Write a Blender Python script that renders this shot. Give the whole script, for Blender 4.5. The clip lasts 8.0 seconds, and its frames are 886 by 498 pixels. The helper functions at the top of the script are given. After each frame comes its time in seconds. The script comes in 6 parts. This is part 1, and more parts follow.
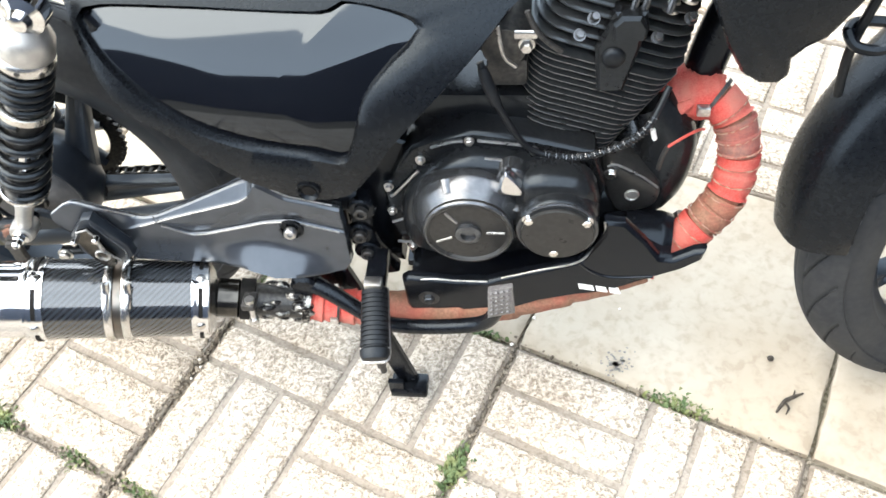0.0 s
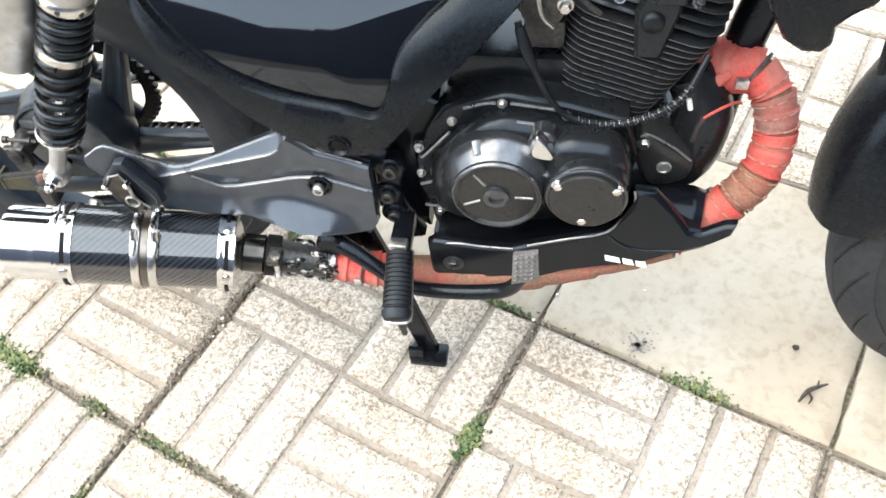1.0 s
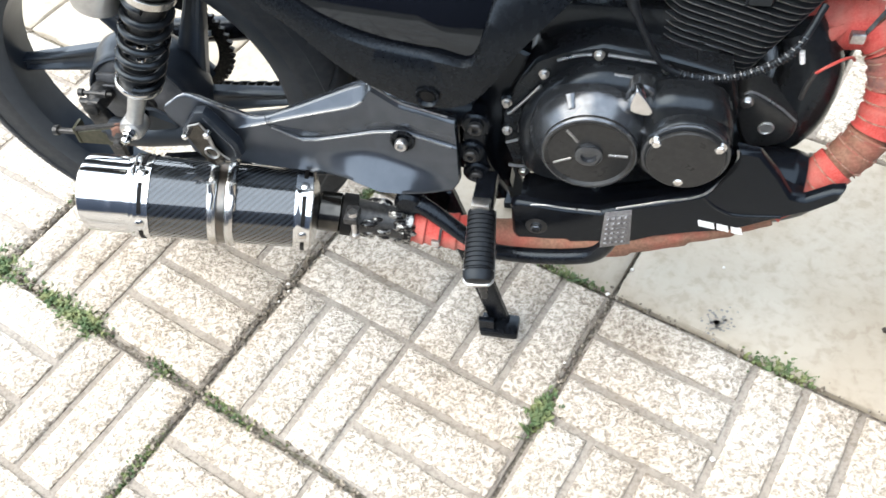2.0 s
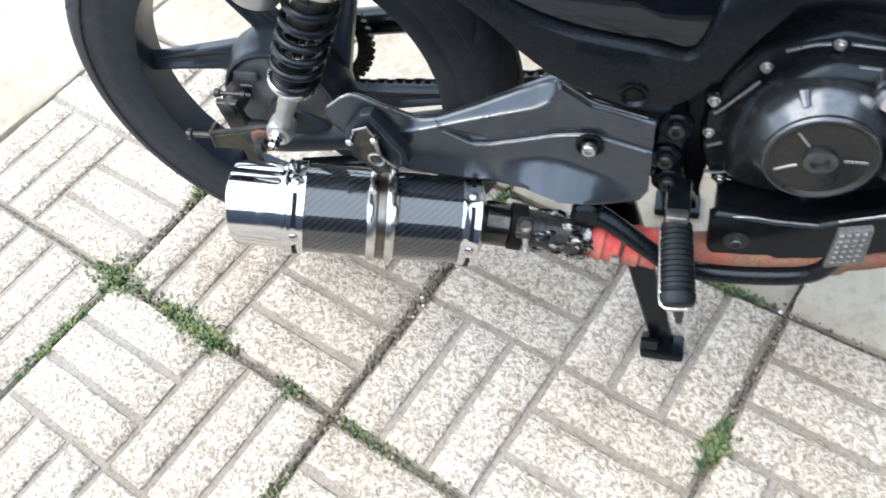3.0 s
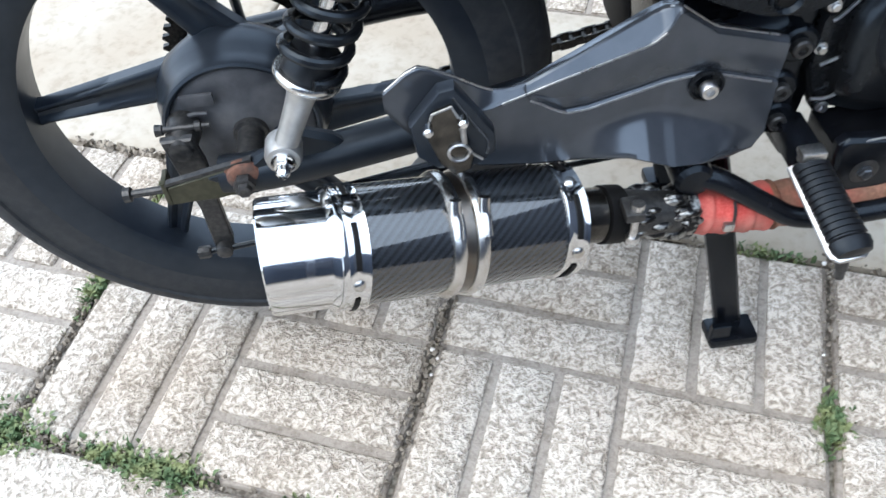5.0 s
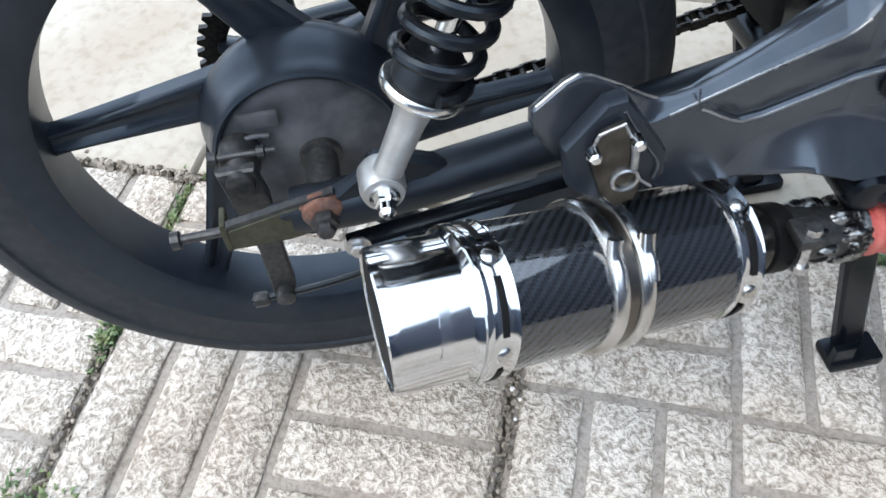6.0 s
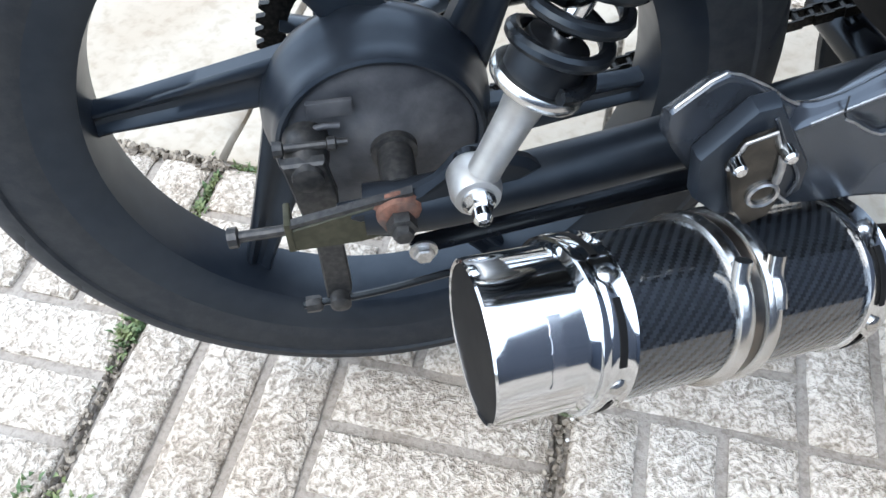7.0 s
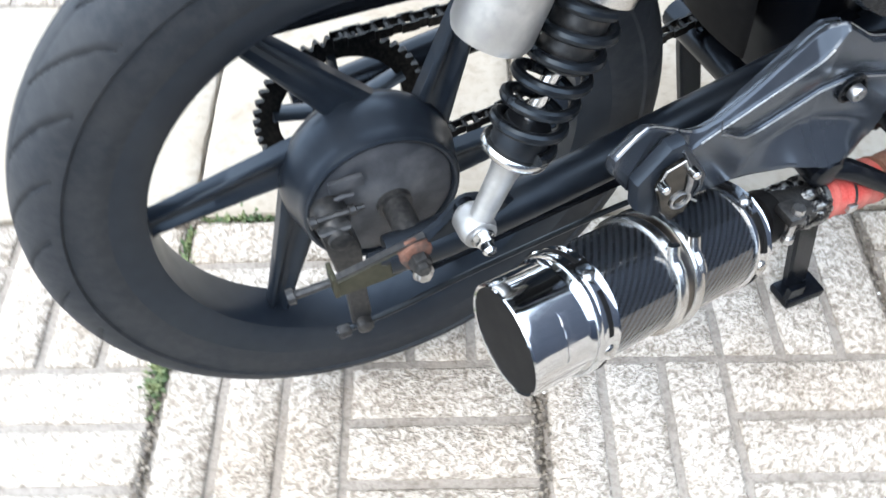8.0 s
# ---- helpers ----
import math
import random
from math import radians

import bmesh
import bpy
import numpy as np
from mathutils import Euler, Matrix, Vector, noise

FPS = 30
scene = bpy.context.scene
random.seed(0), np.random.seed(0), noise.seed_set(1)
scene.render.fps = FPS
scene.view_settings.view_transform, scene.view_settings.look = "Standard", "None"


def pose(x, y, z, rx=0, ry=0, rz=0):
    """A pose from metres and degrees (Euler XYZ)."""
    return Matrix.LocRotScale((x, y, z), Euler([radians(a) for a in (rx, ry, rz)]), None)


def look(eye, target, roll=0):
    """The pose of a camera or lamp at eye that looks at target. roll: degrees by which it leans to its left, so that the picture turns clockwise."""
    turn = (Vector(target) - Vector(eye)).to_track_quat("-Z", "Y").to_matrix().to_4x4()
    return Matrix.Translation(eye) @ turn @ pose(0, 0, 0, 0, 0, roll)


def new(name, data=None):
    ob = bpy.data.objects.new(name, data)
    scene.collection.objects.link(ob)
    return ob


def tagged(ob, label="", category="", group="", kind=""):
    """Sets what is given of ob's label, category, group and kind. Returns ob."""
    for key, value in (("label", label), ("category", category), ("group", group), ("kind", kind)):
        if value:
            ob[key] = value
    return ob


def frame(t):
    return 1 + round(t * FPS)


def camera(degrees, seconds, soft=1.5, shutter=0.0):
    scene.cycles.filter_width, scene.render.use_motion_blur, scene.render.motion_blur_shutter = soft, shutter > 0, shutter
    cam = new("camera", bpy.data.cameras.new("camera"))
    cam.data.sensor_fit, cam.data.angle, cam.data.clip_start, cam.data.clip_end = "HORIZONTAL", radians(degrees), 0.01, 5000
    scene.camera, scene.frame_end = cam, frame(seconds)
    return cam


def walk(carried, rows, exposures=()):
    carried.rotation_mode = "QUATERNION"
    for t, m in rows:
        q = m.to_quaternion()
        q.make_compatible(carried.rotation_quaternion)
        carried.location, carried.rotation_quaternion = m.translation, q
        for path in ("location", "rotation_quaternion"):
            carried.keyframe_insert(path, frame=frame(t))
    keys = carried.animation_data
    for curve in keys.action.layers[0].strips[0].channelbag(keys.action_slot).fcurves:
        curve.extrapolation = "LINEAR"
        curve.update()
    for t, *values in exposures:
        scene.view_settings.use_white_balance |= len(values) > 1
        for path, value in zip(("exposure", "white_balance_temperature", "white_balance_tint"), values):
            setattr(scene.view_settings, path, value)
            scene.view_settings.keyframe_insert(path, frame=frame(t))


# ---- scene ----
cam = camera(56.3, 8.0, shutter=0.3)
PATH = [
    (0, (0.086, 0.171, 1.148), (-0.039, 1.351, -0.462), -6.2),
    (0.3, (0.086, 0.148, 1.137), (-0.082, 1.344, -0.458), -5.45),
    (0.5, (0.081, 0.146, 1.137), (-0.099, 1.335, -0.461), -5.1),
    (0.8, (0.08, 0.15, 1.137), (-0.098, 1.336, -0.464), -6.03),
    (1, (0.085, 0.146, 1.126), (-0.101, 1.307, -0.491), -5.7),
    (1.2, (0.072, 0.147, 1.116), (-0.104, 1.304, -0.506), -2.97),
    (2.3, (0.013, 0.125, 1.059), (-0.287, 1.261, -0.559), -8.92),
    (2.5, (-0.007, 0.139, 1.043), (-0.317, 1.265, -0.581), -8.6),
    (2.8, (-0.066, 0.176, 1.024), (-0.467, 1.253, -0.613), -13.81),
    (3, (-0.123, 0.188, 1.021), (-0.519, 1.302, -0.592), -12.5),
    (3.2, (-0.163, 0.199, 1.015), (-0.526, 1.328, -0.596), -10.57),
    (3.5, (-0.22, 0.206, 0.991), (-0.473, 1.411, -0.585), -7.5),
    (3.8, (-0.278, 0.215, 0.952), (-0.37, 1.443, -0.625), -3.23),
    (4, (-0.308, 0.221, 0.922), (-0.34, 1.461, -0.646), -2.1),
    (4.2, (-0.332, 0.232, 0.908), (-0.296, 1.511, -0.629), -2.39),
    (5.3, (-0.457, 0.32, 0.82), (-0.305, 1.526, -0.769), -5.52),
    (5.5, (-0.481, 0.351, 0.804), (-0.31, 1.538, -0.797), -5.6),
    (5.7, (-0.505, 0.375, 0.791), (-0.312, 1.588, -0.787), -5.73),
    (6, (-0.52, 0.422, 0.775), (-0.305, 1.611, -0.818), -4.6),
    (6.3, (-0.534, 0.452, 0.75), (-0.296, 1.645, -0.837), -3.32),
    (6.5, (-0.552, 0.468, 0.738), (-0.314, 1.633, -0.87), -2.5),
    (6.8, (-0.568, 0.474, 0.734), (-0.34, 1.642, -0.873), -1.31),
    (7, (-0.573, 0.477, 0.737), (-0.334, 1.651, -0.864), -1.1),
    (7.3, (-0.583, 0.477, 0.753), (-0.299, 1.619, -0.864), 0.61),
    (7.5, (-0.593, 0.47, 0.787), (-0.272, 1.545, -0.869), 2.5),
    (7.8, (-0.641, 0.463, 0.858), (-0.194, 1.47, -0.811), 4.6),
    (8, (-0.679, 0.448, 0.9), (-0.192, 1.473, -0.747), -0.9),
]
walk(cam, [(t, look(eye, target, roll)) for t, eye, target, roll in PATH],
     exposures=[(0.0, 1.84, 7500, 10), (1.0, 1.76, 7500, 10), (2.5, 1.38, 6950, 10), (3.5, 1.10, 6700, 10), (4.0, 1.00, 6600, 10),
                (5.5, 1.08, 6450, 10), (6.0, 0.98, 6450, 10), (6.5, 1.04, 6400, 10), (7.0, 1.15, 6400, 10), (7.5, 1.3, 6450, 10), (8.0, 1.42, 6550, 10)])


# ---------------------------------------------------------------- light
world = bpy.data.worlds.new("sky")
scene.world = world
world.use_nodes = True
wn, wl = world.node_tree.nodes, world.node_tree.links
wn.clear()
sky = wn.new("ShaderNodeTexSky")
sky.sky_type, sky.sun_disc = "NISHITA", False
SUN_ELEVATION, SUN_AZIMUTH = 57.0, 258.0
sky.sun_elevation, sky.sun_rotation = radians(SUN_ELEVATION), radians(SUN_AZIMUTH)
sky.air_density, sky.dust_density = 1.0, 2.0
cloud = wn.new("ShaderNodeTexNoise")
cloud.inputs["Scale"].default_value, cloud.inputs["Detail"].default_value = 1.3, 4
cloud_ramp = wn.new("ShaderNodeValToRGB")
cloud_ramp.color_ramp.elements[0].position, cloud_ramp.color_ramp.elements[1].position = 0.30, 0.72
cloud_ramp.color_ramp.elements[0].color = (0.78, 0.78, 0.78, 1)
tex = wn.new("ShaderNodeTexCoord")
wl.new(tex.outputs["Generated"], cloud.inputs["Vector"])
wl.new(cloud.outputs["Fac"], cloud_ramp.inputs["Fac"])
mix = wn.new("ShaderNodeMix")
mix.data_type = "RGBA"
mix.inputs["B"].default_value = (11.2, 13.4, 16.4, 1)
wl.new(cloud_ramp.outputs["Color"], mix.inputs["Factor"])
wl.new(sky.outputs["Color"], mix.inputs["A"])
bg = wn.new("ShaderNodeBackground")
bg.inputs["Strength"].default_value = 0.12
out = wn.new("ShaderNodeOutputWorld")
wl.new(mix.outputs["Result"], bg.inputs["Color"])
wl.new(bg.outputs["Background"], out.inputs["Surface"])

sun = new("sun", bpy.data.lights.new("sun", "SUN"))
sun.data.energy, sun.data.angle, sun.data.color = 1.55, radians(55), (1.0, 0.94, 0.84)
az = radians(SUN_AZIMUTH)
towards = Vector((math.sin(az) * math.cos(radians(SUN_ELEVATION)), math.cos(az) * math.cos(radians(SUN_ELEVATION)), math.sin(radians(SUN_ELEVATION))))
sun.matrix_world = look(towards * 20, (0, 0, 0))


# ---------------------------------------------------------------- materials
def shader(name, colour, rough=0.5, metal=0.0, second=None, scale=40.0, bump=0.0, bump_scale=200.0, coat=0.0,
           rough_var=0.0, piece=0.0, low=0.4, high=0.65, detail=5.0, dirt=None, dirt_scale=9.0, dirt_amount=0.5, spec=0.5, tint=None):
    """A surface with grain at two scales: colour to second by fine noise, then patches of dirt by coarse noise."""
    m = bpy.data.materials.new(name)
    m.use_nodes = True
    n, l = m.node_tree.nodes, m.node_tree.links
    p = n["Principled BSDF"]
    p.inputs["Metallic"].default_value = metal
    p.inputs["Specular IOR Level"].default_value = spec
    p.inputs["Coat Weight"].default_value = coat
    p.inputs["Coat Roughness"].default_value = 0.06
    if tint:
        p.inputs["Specular Tint"].default_value = (*tint, 1)
    co = n.new("ShaderNodeTexCoord")
    fine = n.new("ShaderNodeTexNoise")
    fine.inputs["Scale"].default_value, fine.inputs["Detail"].default_value = scale, detail
    l.new(co.outputs["Object"], fine.inputs["Vector"])
    ramp = n.new("ShaderNodeValToRGB")
    e = ramp.color_ramp.elements
    e[0].position, e[1].position = low, high
    e[0].color = (*colour, 1)
    e[1].color = (*(second or tuple(min(1, c * 1.25) for c in colour)), 1)
    l.new(fine.outputs["Fac"], ramp.inputs["Fac"])
    last = ramp.outputs["Color"]
    if dirt:
        coarse = n.new("ShaderNodeTexNoise")
        coarse.inputs["Scale"].default_value, coarse.inputs["Detail"].default_value = dirt_scale, 6
        l.new(co.outputs["Object"], coarse.inputs["Vector"])
        r2 = n.new("ShaderNodeValToRGB")
        r2.color_ramp.elements[0].position, r2.color_ramp.elements[1].position = 0.45, 0.7
        r2.color_ramp.elements[1].color = (dirt_amount, dirt_amount, dirt_amount, 1)
        l.new(coarse.outputs["Fac"], r2.inputs["Fac"])
        mx = n.new("ShaderNodeMix")
        mx.data_type = "RGBA"
        l.new(r2.outputs["Color"], mx.inputs["Factor"])
        l.new(last, mx.inputs["A"])
        mx.inputs["B"].default_value = (*dirt, 1)
        last = mx.outputs["Result"]
    if piece:
        info = n.new("ShaderNodeObjectInfo")
        mp = n.new("ShaderNodeMapRange")
        mp.inputs["To Min"].default_value, mp.inputs["To Max"].default_value = 1 - piece, 1 + piece
        l.new(info.outputs["Random"], mp.inputs["Value"])
        hs = n.new("ShaderNodeHueSaturation")
        l.new(mp.outputs["Result"], hs.inputs["Value"])
        l.new(last, hs.inputs["Color"])
        last = hs.outputs["Color"]
    l.new(last, p.inputs["Base Color"])
    if rough_var:
        mr = n.new("ShaderNodeMapRange")
        mr.inputs["To Min"].default_value, mr.inputs["To Max"].default_value = max(0.02, rough - rough_var), min(1, rough + rough_var)
        rn = n.new("ShaderNodeTexNoise")
        rn.inputs["Scale"].default_value, rn.inputs["Detail"].default_value = scale * 0.4, 5
        l.new(co.outputs["Object"], rn.inputs["Vector"])
        l.new(rn.outputs["Fac"], mr.inputs["Value"])
        l.new(mr.outputs["Result"], p.inputs["Roughness"])
    else:
        p.inputs["Roughness"].default_value = rough
    if bump:
        bn = n.new("ShaderNodeTexNoise")
        bn.inputs["Scale"].default_value, bn.inputs["Detail"].default_value = bump_scale, 4
        l.new(co.outputs["Object"], bn.inputs["Vector"])
        bp = n.new("ShaderNodeBump")
        bp.inputs["Strength"].default_value, bp.inputs["Distance"].default_value = 0.6, bump
        l.new(bn.outputs["Fac"], bp.inputs["Height"])
        l.new(bp.outputs["Normal"], p.inputs["Normal"])
    return m


def carbon_shader():
    """Two-by-two twill: the weave runs over the tube's own unrolled surface, in metres."""
    m = bpy.data.materials.new("carbon_fibre")
    m.use_nodes = True
    n, l = m.node_tree.nodes, m.node_tree.links
    p = n["Principled BSDF"]
    uv = n.new("ShaderNodeUVMap")
    sep = n.new("ShaderNodeSeparateXYZ")
    l.new(uv.outputs["UV"], sep.inputs["Vector"])

    def op(kind, a, b=None):
        k = n.new("ShaderNodeMath")
        k.operation = kind
        for i, v in enumerate((a, b)):
            if v is None:
                continue
            if isinstance(v, (int, float)):
                k.inputs[i].default_value = v
            else:
                l.new(v, k.inputs[i])
        return k.outputs[0]

    TOW = 0.0020
    u, v = op("DIVIDE", sep.outputs["X"], TOW), op("DIVIDE", sep.outputs["Y"], TOW)
    over = op("LESS_THAN", op("FLOORED_MODULO", op("ADD", op("FLOOR", u), op("FLOOR", v)), 4.0), 2.0)
    mx = n.new("ShaderNodeMix")
    mx.data_type = "RGBA"
    mx.inputs["A"].default_value = (0.0015, 0.0015, 0.0018, 1)
    mx.inputs["B"].default_value = (0.014, 0.0165, 0.0205, 1)
    l.new(over, mx.inputs["Factor"])
    l.new(mx.outputs["Result"], p.inputs["Base Color"])
    rough = n.new("ShaderNodeMapRange")
    rough.inputs["To Min"].default_value, rough.inputs["To Max"].default_value = 0.55, 0.32
    l.new(over, rough.inputs["Value"])
    l.new(rough.outputs["Result"], p.inputs["Roughness"])
    p.inputs["Metallic"].default_value = 0.15
    p.inputs["Specular IOR Level"].default_value = 0.3
    p.inputs["Specular Tint"].default_value = (0.75, 0.87, 1.0, 1)
    p.inputs["Coat Weight"].default_value, p.inputs["Coat Roughness"].default_value = 1.0, 0.045
    p.inputs["Coat IOR"].default_value = 1.8
    return m


M_PLASTIC = shader("black_plastic", (0.0032, 0.0040, 0.0056), 0.27, second=(0.0055, 0.0064, 0.008), scale=300, bump=0.00003, bump_scale=900, rough_var=0.05, dirt=(0.010, 0.0105, 0.0115), dirt_scale=12, dirt_amount=0.22, spec=0.20, tint=(0.72, 0.86, 1.0))
M_GLOSS = shader("gloss_black_paint", (0.0018, 0.002, 0.003), 0.06, second=(0.0026, 0.0028, 0.004), scale=60, spec=0.58, tint=(0.76, 0.88, 1.0))
M_GUARD = shader("slate_satin_plastic", (0.037, 0.043, 0.053), 0.22, 0.40, second=(0.049, 0.055, 0.066), scale=40, rough_var=0.05, dirt=(0.06, 0.067, 0.077), dirt_scale=11, dirt_amount=0.3, spec=0.9, tint=(0.80, 0.90, 1.0))
M_FRAME = shader("satin_black_paint", (0.0026, 0.0032, 0.0048), 0.24, second=(0.0045, 0.0053, 0.0075), scale=90, rough_var=0.08, dirt=(0.012, 0.0122, 0.0125), dirt_scale=16, dirt_amount=0.22, spec=0.24, tint=(0.72, 0.86, 1.0))
M_SWING = shader("scuffed_black_tube", (0.0035, 0.005, 0.008), 0.40, second=(0.0065, 0.0085, 0.0125), scale=60, rough_var=0.1, dirt=(0.016, 0.0175, 0.02), dirt_scale=18, dirt_amount=0.4, spec=0.35, tint=(0.72, 0.86, 1.0))
M_WHEEL = shader("dark_alloy_paint", (0.008, 0.0108, 0.016), 0.33, second=(0.0115, 0.015, 0.021), scale=70, rough_var=0.12, dirt=(0.030, 0.033, 0.037), dirt_scale=10, dirt_amount=0.4, spec=0.36, tint=(0.72, 0.86, 1.0))
M_DRUM = shader("dusty_grey_casting", (0.026, 0.029, 0.035), 0.5, second=(0.05, 0.053, 0.06), scale=28, bump=0.0004, bump_scale=400, dirt=(0.16, 0.16, 0.165), dirt_scale=20, dirt_amount=0.6, spec=0.3)
M_TYRE = shader("tyre_rubber", (0.020, 0.0215, 0.0245), 0.62, second=(0.029, 0.030, 0.0325), scale=120, bump=0.0003, bump_scale=500, dirt=(0.05, 0.048, 0.045), dirt_scale=9, dirt_amount=0.45, spec=0.24, tint=(0.72, 0.86, 1.0))
M_ENGINE = shader("black_engine_paint", (0.0075, 0.0084, 0.0098), 0.24, second=(0.0105, 0.0114, 0.0128), scale=200, bump=0.00012, bump_scale=500, rough_var=0.06, dirt=(0.015, 0.015, 0.015), dirt_scale=22, dirt_amount=0.22, spec=0.30, tint=(0.72, 0.86, 1.0))
M_COVER = shader("grey_engine_cover", (0.085, 0.093, 0.104), 0.24, 0.80, second=(0.110, 0.118, 0.130), scale=160, rough_var=0.06, dirt=(0.05, 0.05, 0.05), dirt_scale=25, dirt_amount=0.3)
M_COVER_FACE = shader("dusty_cover_face", (0.021, 0.0212, 0.0215), 0.30, 0.25, second=(0.030, 0.030, 0.030), scale=160, rough_var=0.08, spec=0.35)
# bright metal for worn parts and for highlight lines laid along edges
M_EDGE = shader("worn_metal_and_glint", (0.30, 0.30, 0.30), 0.3, 0.8, second=(0.42, 0.42, 0.42), scale=200, rough_var=0.1)
M_CHROME = shader("chrome", (0.60, 0.61, 0.62), 0.10, 1.0, second=(0.66, 0.66, 0.66), scale=8, rough_var=0.03)
M_BRUSHED = shader("stainless_band", (0.50, 0.50, 0.49), 0.24, 1.0, second=(0.62, 0.62, 0.61), scale=50, rough_var=0.1, dirt=(0.30, 0.24, 0.18), dirt_scale=34, dirt_amount=0.45)
M_STEEL = shader("zinc_bolt_steel", (0.45, 0.45, 0.45), 0.32, 1.0, second=(0.6, 0.6, 0.6), scale=300, rough_var=0.12)
M_DULL = shader("dull_dirty_steel", (0.028, 0.029, 0.031), 0.42, 0.5, second=(0.055, 0.054, 0.053), scale=200, rough_var=0.12)
M_SILVER = shader("silver_alloy", (0.38, 0.38, 0.378), 0.40, 0.8, second=(0.48, 0.48, 0.47), scale=120, rough_var=0.1, dirt=(0.22, 0.212, 0.20), dirt_scale=30, dirt_amount=0.6)
M_RUST = shader("rusty_steel", (0.09, 0.04, 0.028), 0.8, 0.2, second=(0.16, 0.075, 0.05), scale=180, bump=0.0006, bump_scale=500, dirt=(0.06, 0.05, 0.045), dirt_scale=70, dirt_amount=0.8)
M_OLIVE = shader("olive_plated_steel", (0.035, 0.036, 0.022), 0.45, 0.5, second=(0.055, 0.053, 0.035), scale=160, rough_var=0.1)
M_RED = shader("red_heat_wrap", (0.42, 0.045, 0.038), 0.85, second=(0.50, 0.085, 0.07), scale=500, bump=0.0006, bump_scale=1100, dirt=(0.36, 0.15, 0.12), dirt_scale=24, dirt_amount=0.85)
M_THREAD = shader("pale_glass_thread", (0.34, 0.21, 0.16), 0.8, second=(0.27, 0.08, 0.06), scale=160, low=0.45, high=0.55)
M_SCORCHED = shader("scorched_brown_wrap", (0.17, 0.085, 0.055), 0.85, second=(0.25, 0.125, 0.085), scale=300, bump=0.0005, bump_scale=1400, dirt=(0.32, 0.06, 0.045), dirt_scale=26, dirt_amount=0.6)
M_WRAP_PALE = shader("faded_wrap", (0.20, 0.10, 0.085), 0.85, second=(0.28, 0.125, 0.10), scale=300, bump=0.0005, bump_scale=1400, dirt=(0.42, 0.05, 0.045), dirt_scale=22, dirt_amount=0.7)
M_WELD = shader("welded_steel", (0.025, 0.025, 0.027), 0.38, 0.95, second=(0.30, 0.30, 0.29), scale=150, low=0.48, high=0.60, bump=0.004, bump_scale=130)
M_RUBBER = shader("peg_rubber", (0.006, 0.0065, 0.0078), 0.42, second=(0.010, 0.0105, 0.012), scale=150, rough_var=0.1, spec=0.25, tint=(0.72, 0.86, 1.0))
M_PAD = shader("pedal_pad_steel", (0.12, 0.117, 0.122), 0.42, 0.5, second=(0.19, 0.187, 0.19), scale=300)
M_STRAP = shader("stained_clamp_steel", (0.14, 0.13, 0.118), 0.30, 1.0, second=(0.24, 0.225, 0.205), scale=60, rough_var=0.1, dirt=(0.16, 0.095, 0.055), dirt_scale=30, dirt_amount=0.8)
M_TONGUE = shader("tarnished_steel", (0.035, 0.034, 0.032), 0.2, 0.9, second=(0.085, 0.080, 0.072), scale=60, rough_var=0.08)
M_WHITE = shader("white_lettering", (0.8, 0.8, 0.8), 0.5, second=(0.72, 0.72, 0.72), scale=200)
M_SPRING = shader("black_spring", (0.0035, 0.0042, 0.0055), 0.30, second=(0.007, 0.0077, 0.009), scale=100, rough_var=0.1, spec=0.35, tint=(0.72, 0.86, 1.0))
M_DARK = shader("dark_inner_parts", (0.004, 0.004, 0.0045), 0.6, second=(0.008, 0.008, 0.008), scale=80, spec=0.15)
M_CHAIN = shader("oily_chain", (0.012, 0.012, 0.012), 0.4, 0.7, second=(0.035, 0.033, 0.03), scale=300, spec=0.3)
M_BADGE = shader("etched_chrome", (0.62, 0.63, 0.645), 0.17, 1.0, second=(0.68, 0.68, 0.69), scale=300)
M_FIN = shader("worn_fin_paint", (0.024, 0.027, 0.030), 0.32, 0.3, second=(0.032, 0.035, 0.038), scale=120, spec=0.7, rough_var=0.06, tint=(0.72, 0.86, 1.0))
M_CARBON = carbon_shader()


